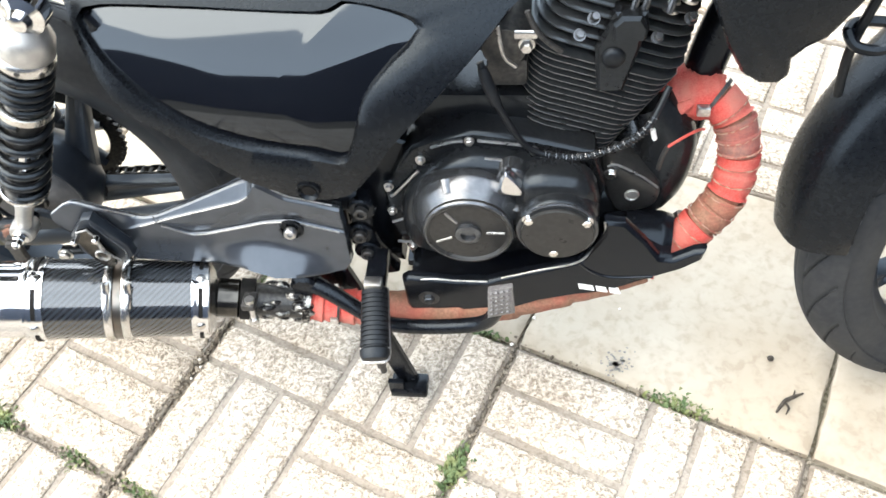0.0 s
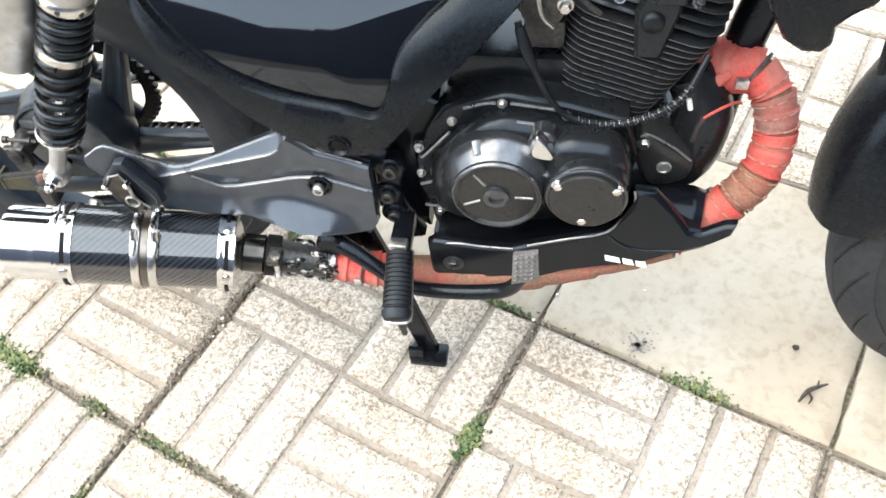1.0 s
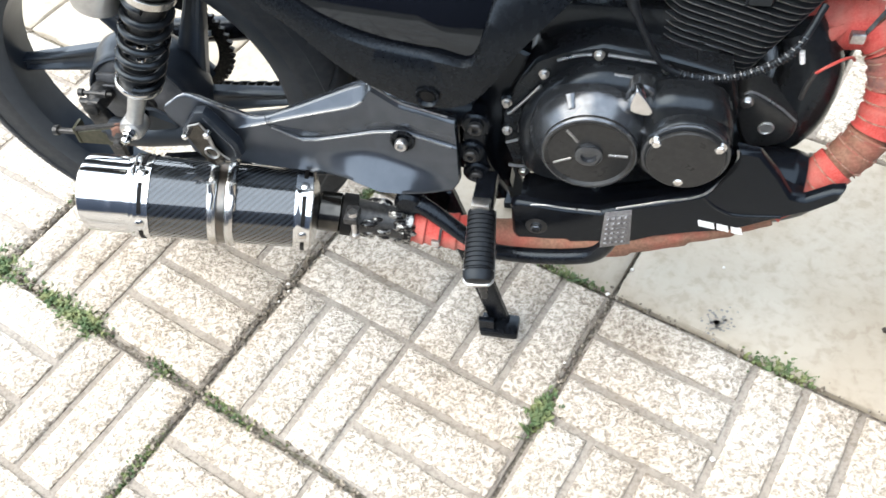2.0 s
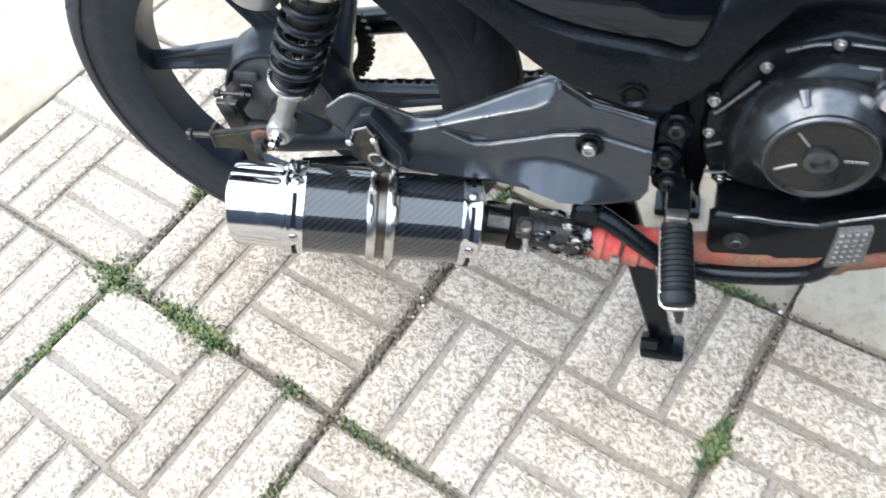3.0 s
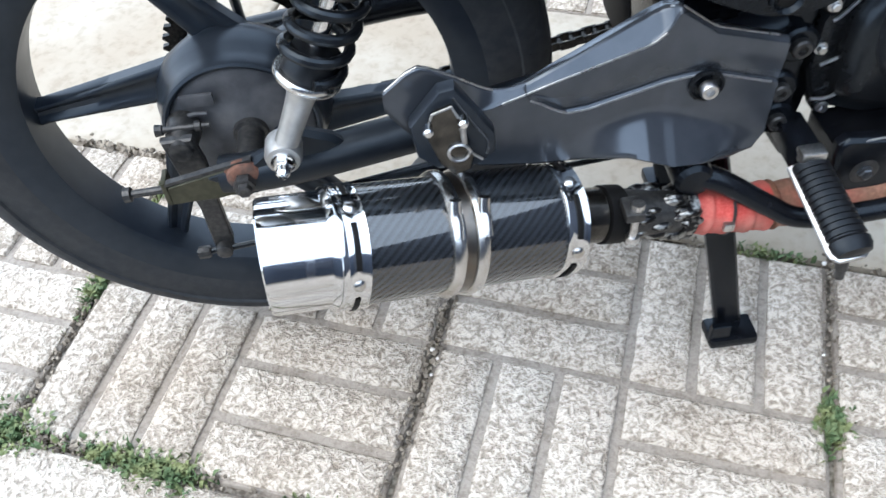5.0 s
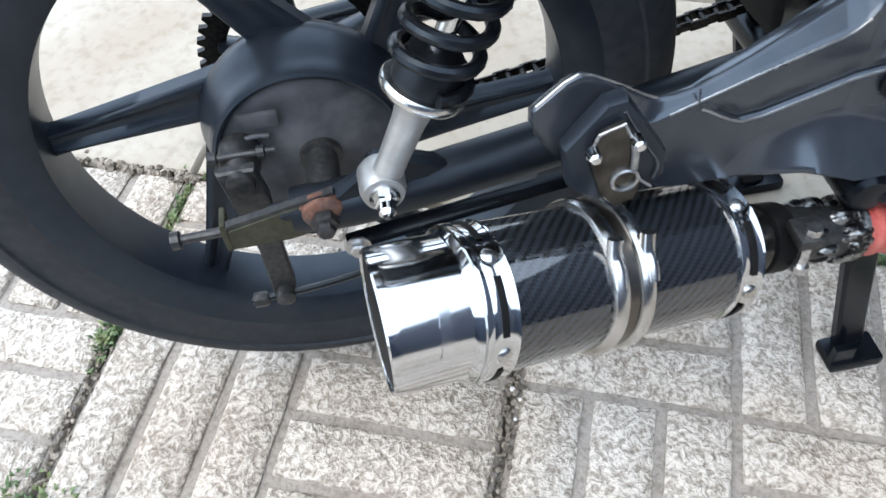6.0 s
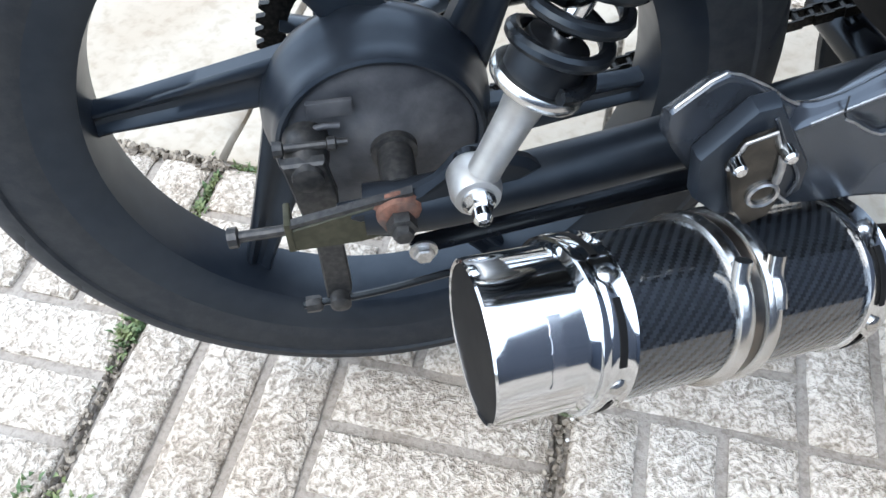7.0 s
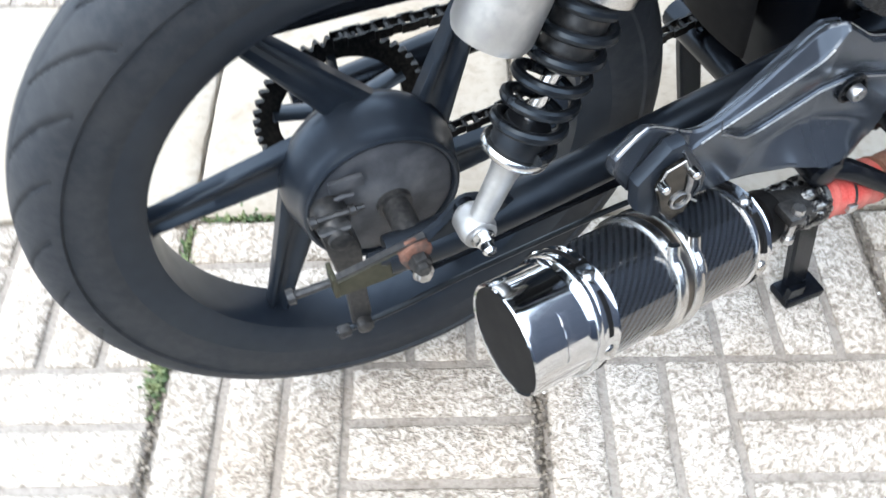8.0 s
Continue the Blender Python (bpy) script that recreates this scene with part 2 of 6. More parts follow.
def paving_shader(name, base, pale, deep, relief, grain, streak=0.0):
    """Riven concrete: pale crests, darker hollows with a shape of their own, and per-piece shade."""
    m = bpy.data.materials.new(name)
    m.use_nodes = True
    n, l = m.node_tree.nodes, m.node_tree.links
    p = n["Principled BSDF"]
    p.inputs["Roughness"].default_value = 0.9
    p.inputs["Specular IOR Level"].default_value = 0.25
    geo = n.new("ShaderNodeNewGeometry")
    mp = n.new("ShaderNodeMapping")
    mp.inputs["Scale"].default_value = (1, 1, 0.35)
    l.new(geo.outputs["Position"], mp.inputs["Vector"])
    warp = n.new("ShaderNodeTexNoise")
    warp.inputs["Scale"].default_value, warp.inputs["Detail"].default_value, warp.inputs["Distortion"].default_value = grain, 4, 0.5
    warp.inputs["Roughness"].default_value = 0.64
    l.new(mp.outputs["Vector"], warp.inputs["Vector"])
    r = n.new("ShaderNodeValToRGB")
    e = r.color_ramp.elements
    e[0].position, e[1].position = 0.385, 0.545
    e[0].color, e[1].color = (*deep, 1), (*pale, 1)
    mid = e.new(0.465)
    mid.color = (*base, 1)
    fine = n.new("ShaderNodeTexNoise")
    fine.inputs["Scale"].default_value, fine.inputs["Detail"].default_value, fine.inputs["Distortion"].default_value = grain * 2.2, 2, 0.5
    l.new(geo.outputs["Position"], fine.inputs["Vector"])
    grit = n.new("ShaderNodeMix")
    grit.inputs["Factor"].default_value = 0.45
    l.new(warp.outputs["Fac"], grit.inputs["A"])
    l.new(fine.outputs["Fac"], grit.inputs["B"])
    # split layers: thin curling hollows where the riven faces meet
    ridge = n.new("ShaderNodeTexNoise")
    ridge.inputs["Scale"].default_value, ridge.inputs["Detail"].default_value, ridge.inputs["Distortion"].default_value = grain * 0.70, 5, 0.7
    l.new(geo.outputs["Position"], ridge.inputs["Vector"])
    below = n.new("ShaderNodeMath")
    below.operation = "SUBTRACT"
    below.inputs[1].default_value = 0.5
    l.new(ridge.outputs["Fac"], below.inputs[0])
    gap = n.new("ShaderNodeMath")
    gap.operation = "ABSOLUTE"
    l.new(below.outputs[0], gap.inputs[0])
    worm = n.new("ShaderNodeMapRange")
    worm.inputs["From Max"].default_value = 0.10
    worm.inputs["To Min"].default_value, worm.inputs["To Max"].default_value = 0.30, 0.60
    l.new(gap.outputs[0], worm.inputs["Value"])
    both = n.new("ShaderNodeMix")
    both.inputs["Factor"].default_value = streak
    l.new(grit.outputs["Result"], both.inputs["A"])
    l.new(worm.outputs["Result"], both.inputs["B"])
    l.new(both.outputs["Result"], r.inputs["Fac"])
    stain = n.new("ShaderNodeTexNoise")
    stain.inputs["Scale"].default_value, stain.inputs["Detail"].default_value = 5.0, 6
    l.new(geo.outputs["Position"], stain.inputs["Vector"])
    sr = n.new("ShaderNodeValToRGB")
    sr.color_ramp.elements[0].position, sr.color_ramp.elements[1].position = 0.38, 0.66
    sr.color_ramp.elements[0].color, sr.color_ramp.elements[1].color = (0.80, 0.74, 0.68, 1), (1, 1, 1, 1)
    l.new(stain.outputs["Fac"], sr.inputs["Fac"])
    mul = n.new("ShaderNodeMix")
    mul.data_type, mul.blend_type = "RGBA", "MULTIPLY"
    mul.inputs["Factor"].default_value = 0.8
    l.new(r.outputs["Color"], mul.inputs["A"])
    l.new(sr.outputs["Color"], mul.inputs["B"])
    info = n.new("ShaderNodeObjectInfo")
    rg = n.new("ShaderNodeMapRange")
    rg.inputs["To Min"].default_value, rg.inputs["To Max"].default_value = 0.93, 1.07
    l.new(info.outputs["Random"], rg.inputs["Value"])
    hs = n.new("ShaderNodeHueSaturation")
    l.new(rg.outputs["Result"], hs.inputs["Value"])
    l.new(mul.outputs["Result"], hs.inputs["Color"])
    l.new(hs.outputs["Color"], p.inputs["Base Color"])
    bp = n.new("ShaderNodeBump")
    bp.inputs["Strength"].default_value, bp.inputs["Distance"].default_value = 1.0, relief
    l.new(both.outputs["Result"], bp.inputs["Height"])
    l.new(bp.outputs["Normal"], p.inputs["Normal"])
    return m


M_BLOCK = paving_shader("riven_paving_block", (0.40, 0.360, 0.312), (0.60, 0.556, 0.498), (0.250, 0.218, 0.182), 0.0115, 105, 0.30)
M_SMOOTH = paving_shader("smooth_paving_slab", (0.355, 0.322, 0.272), (0.375, 0.342, 0.290), (0.315, 0.281, 0.232), 0.0014, 30)
M_GROOVE = paving_shader("paving_groove", (0.245, 0.222, 0.198), (0.285, 0.262, 0.236), (0.195, 0.175, 0.155), 0.003, 90)
M_SOIL = shader("joint_soil", (0.075, 0.063, 0.05), 0.95, second=(0.24, 0.215, 0.185), scale=150, bump=0.004, bump_scale=220, dirt=(0.07, 0.08, 0.04), dirt_scale=6, dirt_amount=0.5)
M_CRUMB = shader("soil_crumb", (0.11, 0.09, 0.07), 0.95, second=(0.30, 0.26, 0.21), scale=90)
M_GRASS = shader("joint_grass", (0.060, 0.105, 0.042), 0.75, second=(0.165, 0.185, 0.075), scale=55)
M_WALL = shader("slate_blue_wall", (0.030, 0.040, 0.062), 0.9, second=(0.050, 0.062, 0.088), scale=12, bump=0.003, bump_scale=90)


# ---------------------------------------------------------------- mesh helpers
def part(name, bm, material, parent, label="", angle=35):
    """Links a bmesh as one mesh object under a thing or a part."""
    while parent and parent.parent and parent.parent.parent:
        parent = parent.parent
    me = bpy.data.meshes.new(name)
    bmesh.ops.recalc_face_normals(bm, faces=bm.faces)
    bm.to_mesh(me)
    bm.free()
    me.materials.append(material)
    me.shade_smooth()
    me.set_sharp_from_angle(angle=radians(angle))
    ob = new(name, me)
    ob.parent = parent
    return tagged(ob, label)


def basis(axis):
    a = Vector(axis).normalized()
    side = a.cross(Vector((0, 0, 1)))
    if side.length < 1e-4:
        side = Vector((1, 0, 0))
    side.normalize()
    return a, side, a.cross(side).normalized()


def lathe(origin, axis, profile, n=40, bm=None, closed=False, uv=False):
    """Turns a profile of (along, radius) round an axis."""
    bm = bm or bmesh.new()
    a, e1, e2 = basis(axis)
    o = Vector(origin)
    rings = []
    for s, r in profile:
        rings.append([bm.verts.new(o + a * s + (e1 * math.cos(2 * math.pi * i / n) + e2 * math.sin(2 * math.pi * i / n)) * r) for i in range(n)])
    layer = bm.loops.layers.uv.new("UVMap") if uv else None
    pairs = list(zip(range(len(rings) - 1), range(1, len(rings)))) + ([(len(rings) - 1, 0)] if closed else [])
    for p, q in pairs:
        for i in range(n):
            j = (i + 1) % n
            f = bm.faces.new((rings[p][i], rings[p][j], rings[q][j], rings[q][i]))
            if layer:
                around = 2 * math.pi * max(r for _, r in profile) / n
                for loop, (k, row) in zip(f.loops, ((i, p), (i + 1, p), (i + 1, q), (i, q))):
                    loop[layer].uv = (k * around, profile[row][0])
    if not closed:
        for ring, (s, r) in ((rings[0], profile[0]), (rings[-1], profile[-1])):
            if r > 1e-4:
                bm.faces.new(ring)
    bmesh.ops.remove_doubles(bm, verts=bm.verts, dist=1e-6)
    return bm


def curve_through(points, steps=6, closed=False):
    """A Catmull-Rom line through the points."""
    pts = [Vector(p) for p in points]
    n = len(pts)
    out = []
    last = n if closed else n - 1
    for i in range(last):
        if closed:
            p0, p1, p2, p3 = pts[i - 1], pts[i], pts[(i + 1) % n], pts[(i + 2) % n]
        else:
            p0, p1, p2, p3 = pts[max(i - 1, 0)], pts[i], pts[i + 1], pts[min(i + 2, n - 1)]
        for k in range(steps):
            t = k / steps
            out.append(0.5 * (2 * p1 + (p2 - p0) * t + (2 * p0 - 5 * p1 + 4 * p2 - p3) * t * t + (3 * p1 - p0 - 3 * p2 + p3) * t ** 3))
    if not closed:
        out.append(pts[-1])
    return out


def tube(points, radius, n=14, bm=None, steps=6, flat=1.0, smooth=True):
    """A swept tube; radius: one number, or one for each given point. flat: height over width of the section."""
    bm = bm or bmesh.new()
    line = curve_through(points, steps) if smooth else [Vector(p) for p in points]
    m = len(line)
    if isinstance(radius, (int, float)):
        radii = [radius] * m
    else:
        k = (len(radius) - 1) / (m - 1)
        radii = []
        for i in range(m):
            f = i * k
            lo = min(int(f), len(radius) - 2)
            radii.append(radius[lo] + (radius[lo + 1] - radius[lo]) * (f - lo))
    rings, normal = [], None
    for i, p in enumerate(line):
        d = (line[min(i + 1, m - 1)] - line[max(i - 1, 0)]).normalized()
        if normal is None:
            normal = basis(d)[1]
        normal = (normal - d * normal.dot(d)).normalized()
        other = d.cross(normal)
        rings.append([bm.verts.new(p + (normal * math.cos(2 * math.pi * j / n) + other * math.sin(2 * math.pi * j / n) * flat) * radii[i]) for j in range(n)])
    for p, q in zip(rings, rings[1:]):
        for j in range(n):
            bm.faces.new((p[j], p[(j + 1) % n], q[(j + 1) % n], q[j]))
    bm.faces.new(rings[0])
    bm.faces.new(rings[-1])
    return bm


def inset2d(outline, d):
    """Moves a closed 2D outline inwards by d."""
    n = len(outline)
    area = sum(outline[i][0] * outline[(i + 1) % n][1] - outline[(i + 1) % n][0] * outline[i][1] for i in range(n))
    sign = 1 if area > 0 else -1
    out = []
    for i in range(n):
        (ax, ay), (bx, by), (cx, cy) = outline[i - 1], outline[i], outline[(i + 1) % n]
        e1 = Vector((bx - ax, by - ay)).normalized() if (bx - ax or by - ay) else Vector((1, 0))
        e2 = Vector((cx - bx, cy - by)).normalized() if (cx - bx or cy - by) else e1
        n1, n2 = Vector((-e1.y, e1.x)) * sign, Vector((-e2.y, e2.x)) * sign
        nn = n1 + n2
        nn = nn.normalized() if nn.length > 0.2 else n1
        k = d / max(0.5, nn.dot(n1))
        out.append((bx + nn.x * k, by + nn.y * k))
    return out


def plate(outline, levels, bm=None, bend=None, rounded=0, top=True):
    """A side panel: an (x, z) outline drawn at each level of (inset, y); bend(x, z) is added to y."""
    bm = bm or bmesh.new()
    pts = [(p.x, p.y) for p in curve_through([(x, z, 0) for x, z in outline], rounded, True)] if rounded else list(outline)
    rings = []
    for ins, y in levels:
        ring = inset2d(pts, ins) if ins else pts
        rings.append([bm.verts.new((x, y + (bend(x, z) if bend else 0), z)) for x, z in ring])
    for p, q in zip(rings, rings[1:]):
        for j in range(len(p)):
            bm.faces.new((p[j], p[(j + 1) % len(p)], q[(j + 1) % len(p)], q[j]))
    bm.faces.new(rings[0])
    if top:
        f = bm.faces.new(rings[-1])
        bmesh.ops.triangulate(bm, faces=[f], ngon_method="BEAUTY")
    return bm


def box(x0, x1, y0, y1, z0, z1, bevel=0.004, bm=None):
    bm = bm or bmesh.new()
    made = bmesh.ops.create_cube(bm, size=1, matrix=Matrix.Translation(((x0 + x1) / 2, (y0 + y1) / 2, (z0 + z1) / 2)) @ Matrix.Diagonal((x1 - x0, y1 - y0, z1 - z0, 1)))
    if bevel:
        edges = list({e for v in made["verts"] for e in v.link_edges})
        bmesh.ops.bevel(bm, geom=edges, offset=bevel, segments=2, affect="EDGES", profile=0.6)
    return bm


def hexhead(at, axis, r, h, bm=None):
    """A hexagon bolt head on a washer, its face domed."""
    bm = lathe(at, axis, [(0, r * 1.35), (h * 0.25, r * 1.35), (h * 0.26, r * 1.05)], 18, bm)
    return lathe(at, axis, [(h * 0.2, r), (h * 0.85, r), (h, r * 0.82), (h * 1.02, 0.0002)], 6, bm)


def sockethead(at, axis, r, h, bm=None):
    return lathe(at, axis, [(0, r), (h * 0.8, r), (h, r * 0.85), (h, r * 0.5), (h * 0.5, r * 0.45), (h * 0.5, 0.0002)], 16, bm)


OUT = (0, -1, 0)          # away from the machine, to its right-hand side

# ---------------------------------------------------------------- the ground
SLAB, SIXTH = 0.45, 0.075
PAVING = pose(-0.481, 0.608, 0.0, 0, 0, -25.25)

bm = bmesh.new()
bmesh.ops.create_grid(bm, x_segments=40, y_segments=40, size=60)
for v in bm.verts:
    v.co.z = -0.014
tagged(part("ground", bm, M_SOIL, None), "dark earth under and between the paving slabs", "ground", kind="structure")

wall_back = box(-9, 11, -6.8, -6.5, -0.03, 5.0, 0.02)
wall_side = box(2.3, 2.6, -6.5, 5.0, -0.03, 3.2, 0.02)
tagged(part("wall_east", wall_side, M_WALL, None), "plain dark slate wall beside the yard", "wall", kind="structure")
tagged(part("wall_south", wall_back, M_WALL, None), "plain dark slate wall across the yard", "wall", kind="structure")


# ---------------------------------------------------------------- the motorcycle
motorcycle = tagged(new("motorcycle"), "black motorcycle with a carbon silencer, parked upright on paving", "motorcycle")
motorcycle.matrix_world = pose(-0.51402, 0.90139, 0.00244, -3.0, 0, -3.5)

# rear wheel
AXLE = Vector((-0.0148, 0.0, 0.3191))


def tyre(centre, crown, half, bead, pitch):
    """A road tyre with curved sipes cut into the tread."""
    bm = bmesh.new()
    n = 840
    section = []
    for k in range(91):
        a = math.pi * (k / 90) - math.pi / 2
        y = half * math.sin(a)
        r = bead + (crown - bead) * max(0.0, math.cos(a)) ** 0.62
        section.append((y * (1.0 if abs(math.sin(a)) < 0.97 else 0.93), r))
    inner = [(half * 0.82, bead - 0.012), (-half * 0.82, bead - 0.012)]
    rows = []
    for i in range(n):
        th = 2 * math.pi * i / n
        row = []
        for y, r in section:
            q = abs(y) / half
            side = 0 if y < 0 else 0.5
            ph = (th / pitch + side + 1.5 * q) % 1.0
            cut = 0.006 * max(0.0, 1 - abs(ph - 0.07) / 0.06) if 0.18 < q < 0.90 else 0.0
            if 0.20 < q < 0.24:
                cut = max(cut, 0.001)
            rr = r - cut
            row.append(bm.verts.new((centre.x + rr * math.cos(th), centre.y + y, centre.z + rr * math.sin(th))))
        for y, r in inner:
            row.append(bm.verts.new((centre.x + r * math.cos(th), centre.y + y, centre.z + r * math.sin(th))))
        rows.append(row)
    m = len(rows[0])
    for i in range(n):
        p, q = rows[i], rows[(i + 1) % n]
        for k in range(m):
            bm.faces.new((p[k], q[k], q[(k + 1) % m], p[(k + 1) % m]))
    return bm


def spoke(centre, angle, r0, r1, w0, w1, y0, y1, depth, aside=0.0):
    """One cast spoke, hollowed on its outer face and widening to the hub; aside: how far its line passes the axle."""
    bm = bmesh.new()
    ca, sa = math.cos(radians(angle)), math.sin(radians(angle))
    rows = []
    section = ((-1, 0.5), (-1, -0.30), (-0.86, -0.46), (-0.66, -0.5), (-0.46, -0.40), (-0.2, -0.20), (0.2, -0.20), (0.46, -0.40), (0.66, -0.5), (0.86, -0.46), (1, -0.30), (1, 0.5))
    for k in range(25):
        t = k / 24
        r = r0 + (r1 - r0) * t
        w = w0 + (w1 - w0) * t ** 0.85 + 0.006 * (max(0, t - 0.86) / 0.14) ** 2
        y = y0 + (y1 - y0) * t
        hollow = min(1.0, t / 0.35) * min(1.0, (1 - t) / 0.12)
        row = []
        for s, dy in section:
            dip = dy if abs(s) > 0.6 else -0.5 + (dy + 0.5) * hollow
            row.append(bm.verts.new((centre.x + r * ca + (aside - s * w) * sa, centre.y + y + dip * depth, centre.z + r * sa - (aside - s * w) * ca)))
        rows.append(row)
    m = len(section)
    for p, q in zip(rows, rows[1:]):
        for j in range(m):
            bm.faces.new((p[j], p[(j + 1) % m], q[(j + 1) % m], q[j]))
    bm.faces.new(rows[0])
    bm.faces.new(rows[-1])
    return bm


rear_wheel = lathe(AXLE, (0, 1, 0), [(-0.035, 0.236), (-0.035, 0.229), (-0.033, 0.218), (-0.030, 0.204), (-0.026, 0.1985), (-0.014, 0.197), (0.014, 0.197), (0.026, 0.1985), (0.030, 0.204), (0.033, 0.218), (0.035, 0.229), (0.035, 0.236)], 96, closed=True)
rear_wheel = part("rear_wheel", rear_wheel, M_WHEEL, motorcycle, "dark grey cast alloy rear wheel")
part("tyre", tyre(AXLE, 0.2945, 0.0405, 0.236, radians(13)), M_TYRE, rear_wheel, "worn black road tyre")
for a, aside in ((188, 0.040), (250, 0.055), (308, 0.040), (8, 0.040), (70, 0.045), (128, 0.040)):
    part("spoke", spoke(AXLE, a, 0.020, 0.2080, 0.024, 0.0092, 0.006, 0.004, 0.016, aside), M_WHEEL, rear_wheel, "", 40)
HUB = Vector((-0.017, 0.0, 0.3215))
hub = lathe(HUB, OUT, [(-0.060, 0.030), (-0.050, 0.042), (-0.030, 0.064), (-0.012, 0.078), (0.000, 0.0825), (0.010, 0.0815), (0.020, 0.0785), (0.029, 0.0758), (0.035, 0.0745), (0.040, 0.0740), (0.0445, 0.0725), (0.046, 0.0700), (0.045, 0.0675), (0.040, 0.0665)], 72)
part("hub", hub, M_WHEEL, rear_wheel, "wide cast brake hub with a rounded rim")
brake_plate = lathe(HUB, OUT, [(0.034, 0.0672), (0.041, 0.0662), (0.0435, 0.062), (0.0435, 0.046), (0.048, 0.030), (0.050, 0.018)], 64)
brake_plate = part("brake_plate", brake_plate, M_DRUM, motorcycle, "dusty grey drum brake plate")
part("cast_label", box(-0.064, -0.034, -0.0515, -0.047, 0.357, 0.369, 0.001), M_DRUM, brake_plate, "raised blank cast plaque")
part("rib", tube([(-0.066, -0.049, 0.345), (-0.055, -0.050, 0.349), (-0.044, -0.050, 0.348)], 0.0022), M_DRUM, brake_plate)
part("axle_spacer", lathe((-0.010, -0.045, 0.322), OUT, [(0, 0.0165), (0.010, 0.016), (0.011, 0.0125), (0.046, 0.0125), (0.047, 0.010)], 28), M_DULL, motorcycle)

# brake lever, its pinch bolt, rod and spring
lever = plate([(-0.084, 0.346), (-0.056, 0.346), (-0.051, 0.315), (-0.053, 0.270), (-0.052, 0.215), (-0.055, 0.200), (-0.064, 0.197), (-0.072, 0.204), (-0.072, 0.260), (-0.079, 0.310)], [(0, -0.073), (0, -0.079), (0.0015, -0.081)])
brake_lever = part("brake_lever", lever, M_DULL, motorcycle, "dull grey brake lever")
part("cam_boss", lathe((-0.068, -0.045, 0.335), OUT, [(0, 0.016), (0.02, 0.015), (0.026, 0.012), (0.040, 0.010), (0.041, 0.006)], 24), M_DULL, brake_lever)
part("pinch_bolt", lathe((-0.088, -0.066, 0.348), (1, 0, 0), [(0, 0.0058), (0.006, 0.0050), (0.007, 0.0030), (0.034, 0.0030), (0.035, 0.0050), (0.040, 0.0050), (0.041, 0.0030), (0.048, 0.0026)], 10), M_DULL, brake_lever)
part("clevis_pin", lathe((-0.062, -0.070, 0.207), OUT, [(0, 0.008), (0.020, 0.008), (0.022, 0.005)], 16), M_DULL, brake_lever)
part("adjuster_nut", lathe((-0.088, -0.084, 0.205), (1, 0, 0), [(0, 0.0065), (0.010, 0.0065), (0.012, 0.005)], 8), M_DULL, brake_lever)
part("brake_rod", tube([(-0.090, -0.084, 0.205), (-0.03, -0.083, 0.209), (0.06, -0.082, 0.226), (0.20, -0.09, 0.258), (0.36, -0.10, 0.285)], 0.0030, 8), M_SPRING, motorcycle)

# swingarm, torque arm and chain adjuster
swingarm = tube([(-0.035, -0.098, 0.317), (0.02, -0.100, 0.320), (0.15, -0.100, 0.343), (0.30, -0.098, 0.374), (0.45, -0.095, 0.402)], [0.017, 0.019, 0.0185, 0.0185, 0.020], 20, flat=1.0)
swingarm = part("swingarm", swingarm, M_SWING, motorcycle, "black tubular swingarm")
part("left_tube", tube([(-0.055, 0.118, 0.314), (0.02, 0.118, 0.320), (0.15, 0.115, 0.338), (0.28, 0.098, 0.350), (0.45, 0.095, 0.374)], [0.016, 0.0185, 0.0185, 0.0185, 0.020], 20), M_FRAME, swingarm)
part("pivot_casting", box(0.365, 0.455, -0.088, 0.092, 0.325, 0.450, 0.012), M_FRAME, swingarm)
part("cross_tube", tube([(0.41, -0.095, 0.393), (0.41, 0.095, 0.393)], 0.022, 16), M_FRAME, swingarm)
part("end_plate", plate([(-0.060, 0.300), (-0.052, 0.326), (-0.010, 0.330), (0.035, 0.330), (0.030, 0.300), (-0.020, 0.292)], [(0.002, -0.096), (0, -0.098), (0, -0.102), (0.002, -0.104)]), M_SWING, swingarm)
part("shock_stud", lathe((0.030, -0.112, 0.366), OUT, [(0, 0.009), (0.016, 0.009)], 20), M_FRAME, swingarm)
part("gusset", plate([(-0.046, 0.330), (-0.015, 0.336), (0.010, 0.347), (0.022, 0.362), (0.036, 0.368), (0.052, 0.362), (0.078, 0.346), (0.030, 0.322), (-0.040, 0.316)], [(0.003, -0.100), (0, -0.103), (0, -0.108), (0.005, -0.112)], rounded=2), M_SWING, swingarm)
torque_arm = tube([(-0.004, -0.066, 0.236), (0.02, -0.066, 0.240), (0.18, -0.072, 0.274), (0.36, -0.08, 0.310)], 0.009, 10, flat=0.55)
torque_arm = part("torque_arm", torque_arm, M_FRAME, motorcycle, "flat black torque arm")
part("bolt", hexhead((0.004, -0.073, 0.238), OUT, 0.008, 0.008), M_STEEL, torque_arm)
adjuster = plate([(-0.083, 0.299), (-0.083, 0.319), (-0.050, 0.327), (-0.004, 0.338), (0.004, 0.318), (-0.006, 0.307), (-0.040, 0.300)], [(0.001, -0.105), (0, -0.106), (0, -0.110), (0.001, -0.111)])
adjuster = part("chain_adjuster", adjuster, M_OLIVE, motorcycle, "olive plated chain adjuster plate")
part("lip", box(-0.0865, -0.082, -0.112, -0.092, 0.300, 0.326, 0.001), M_OLIVE, adjuster)
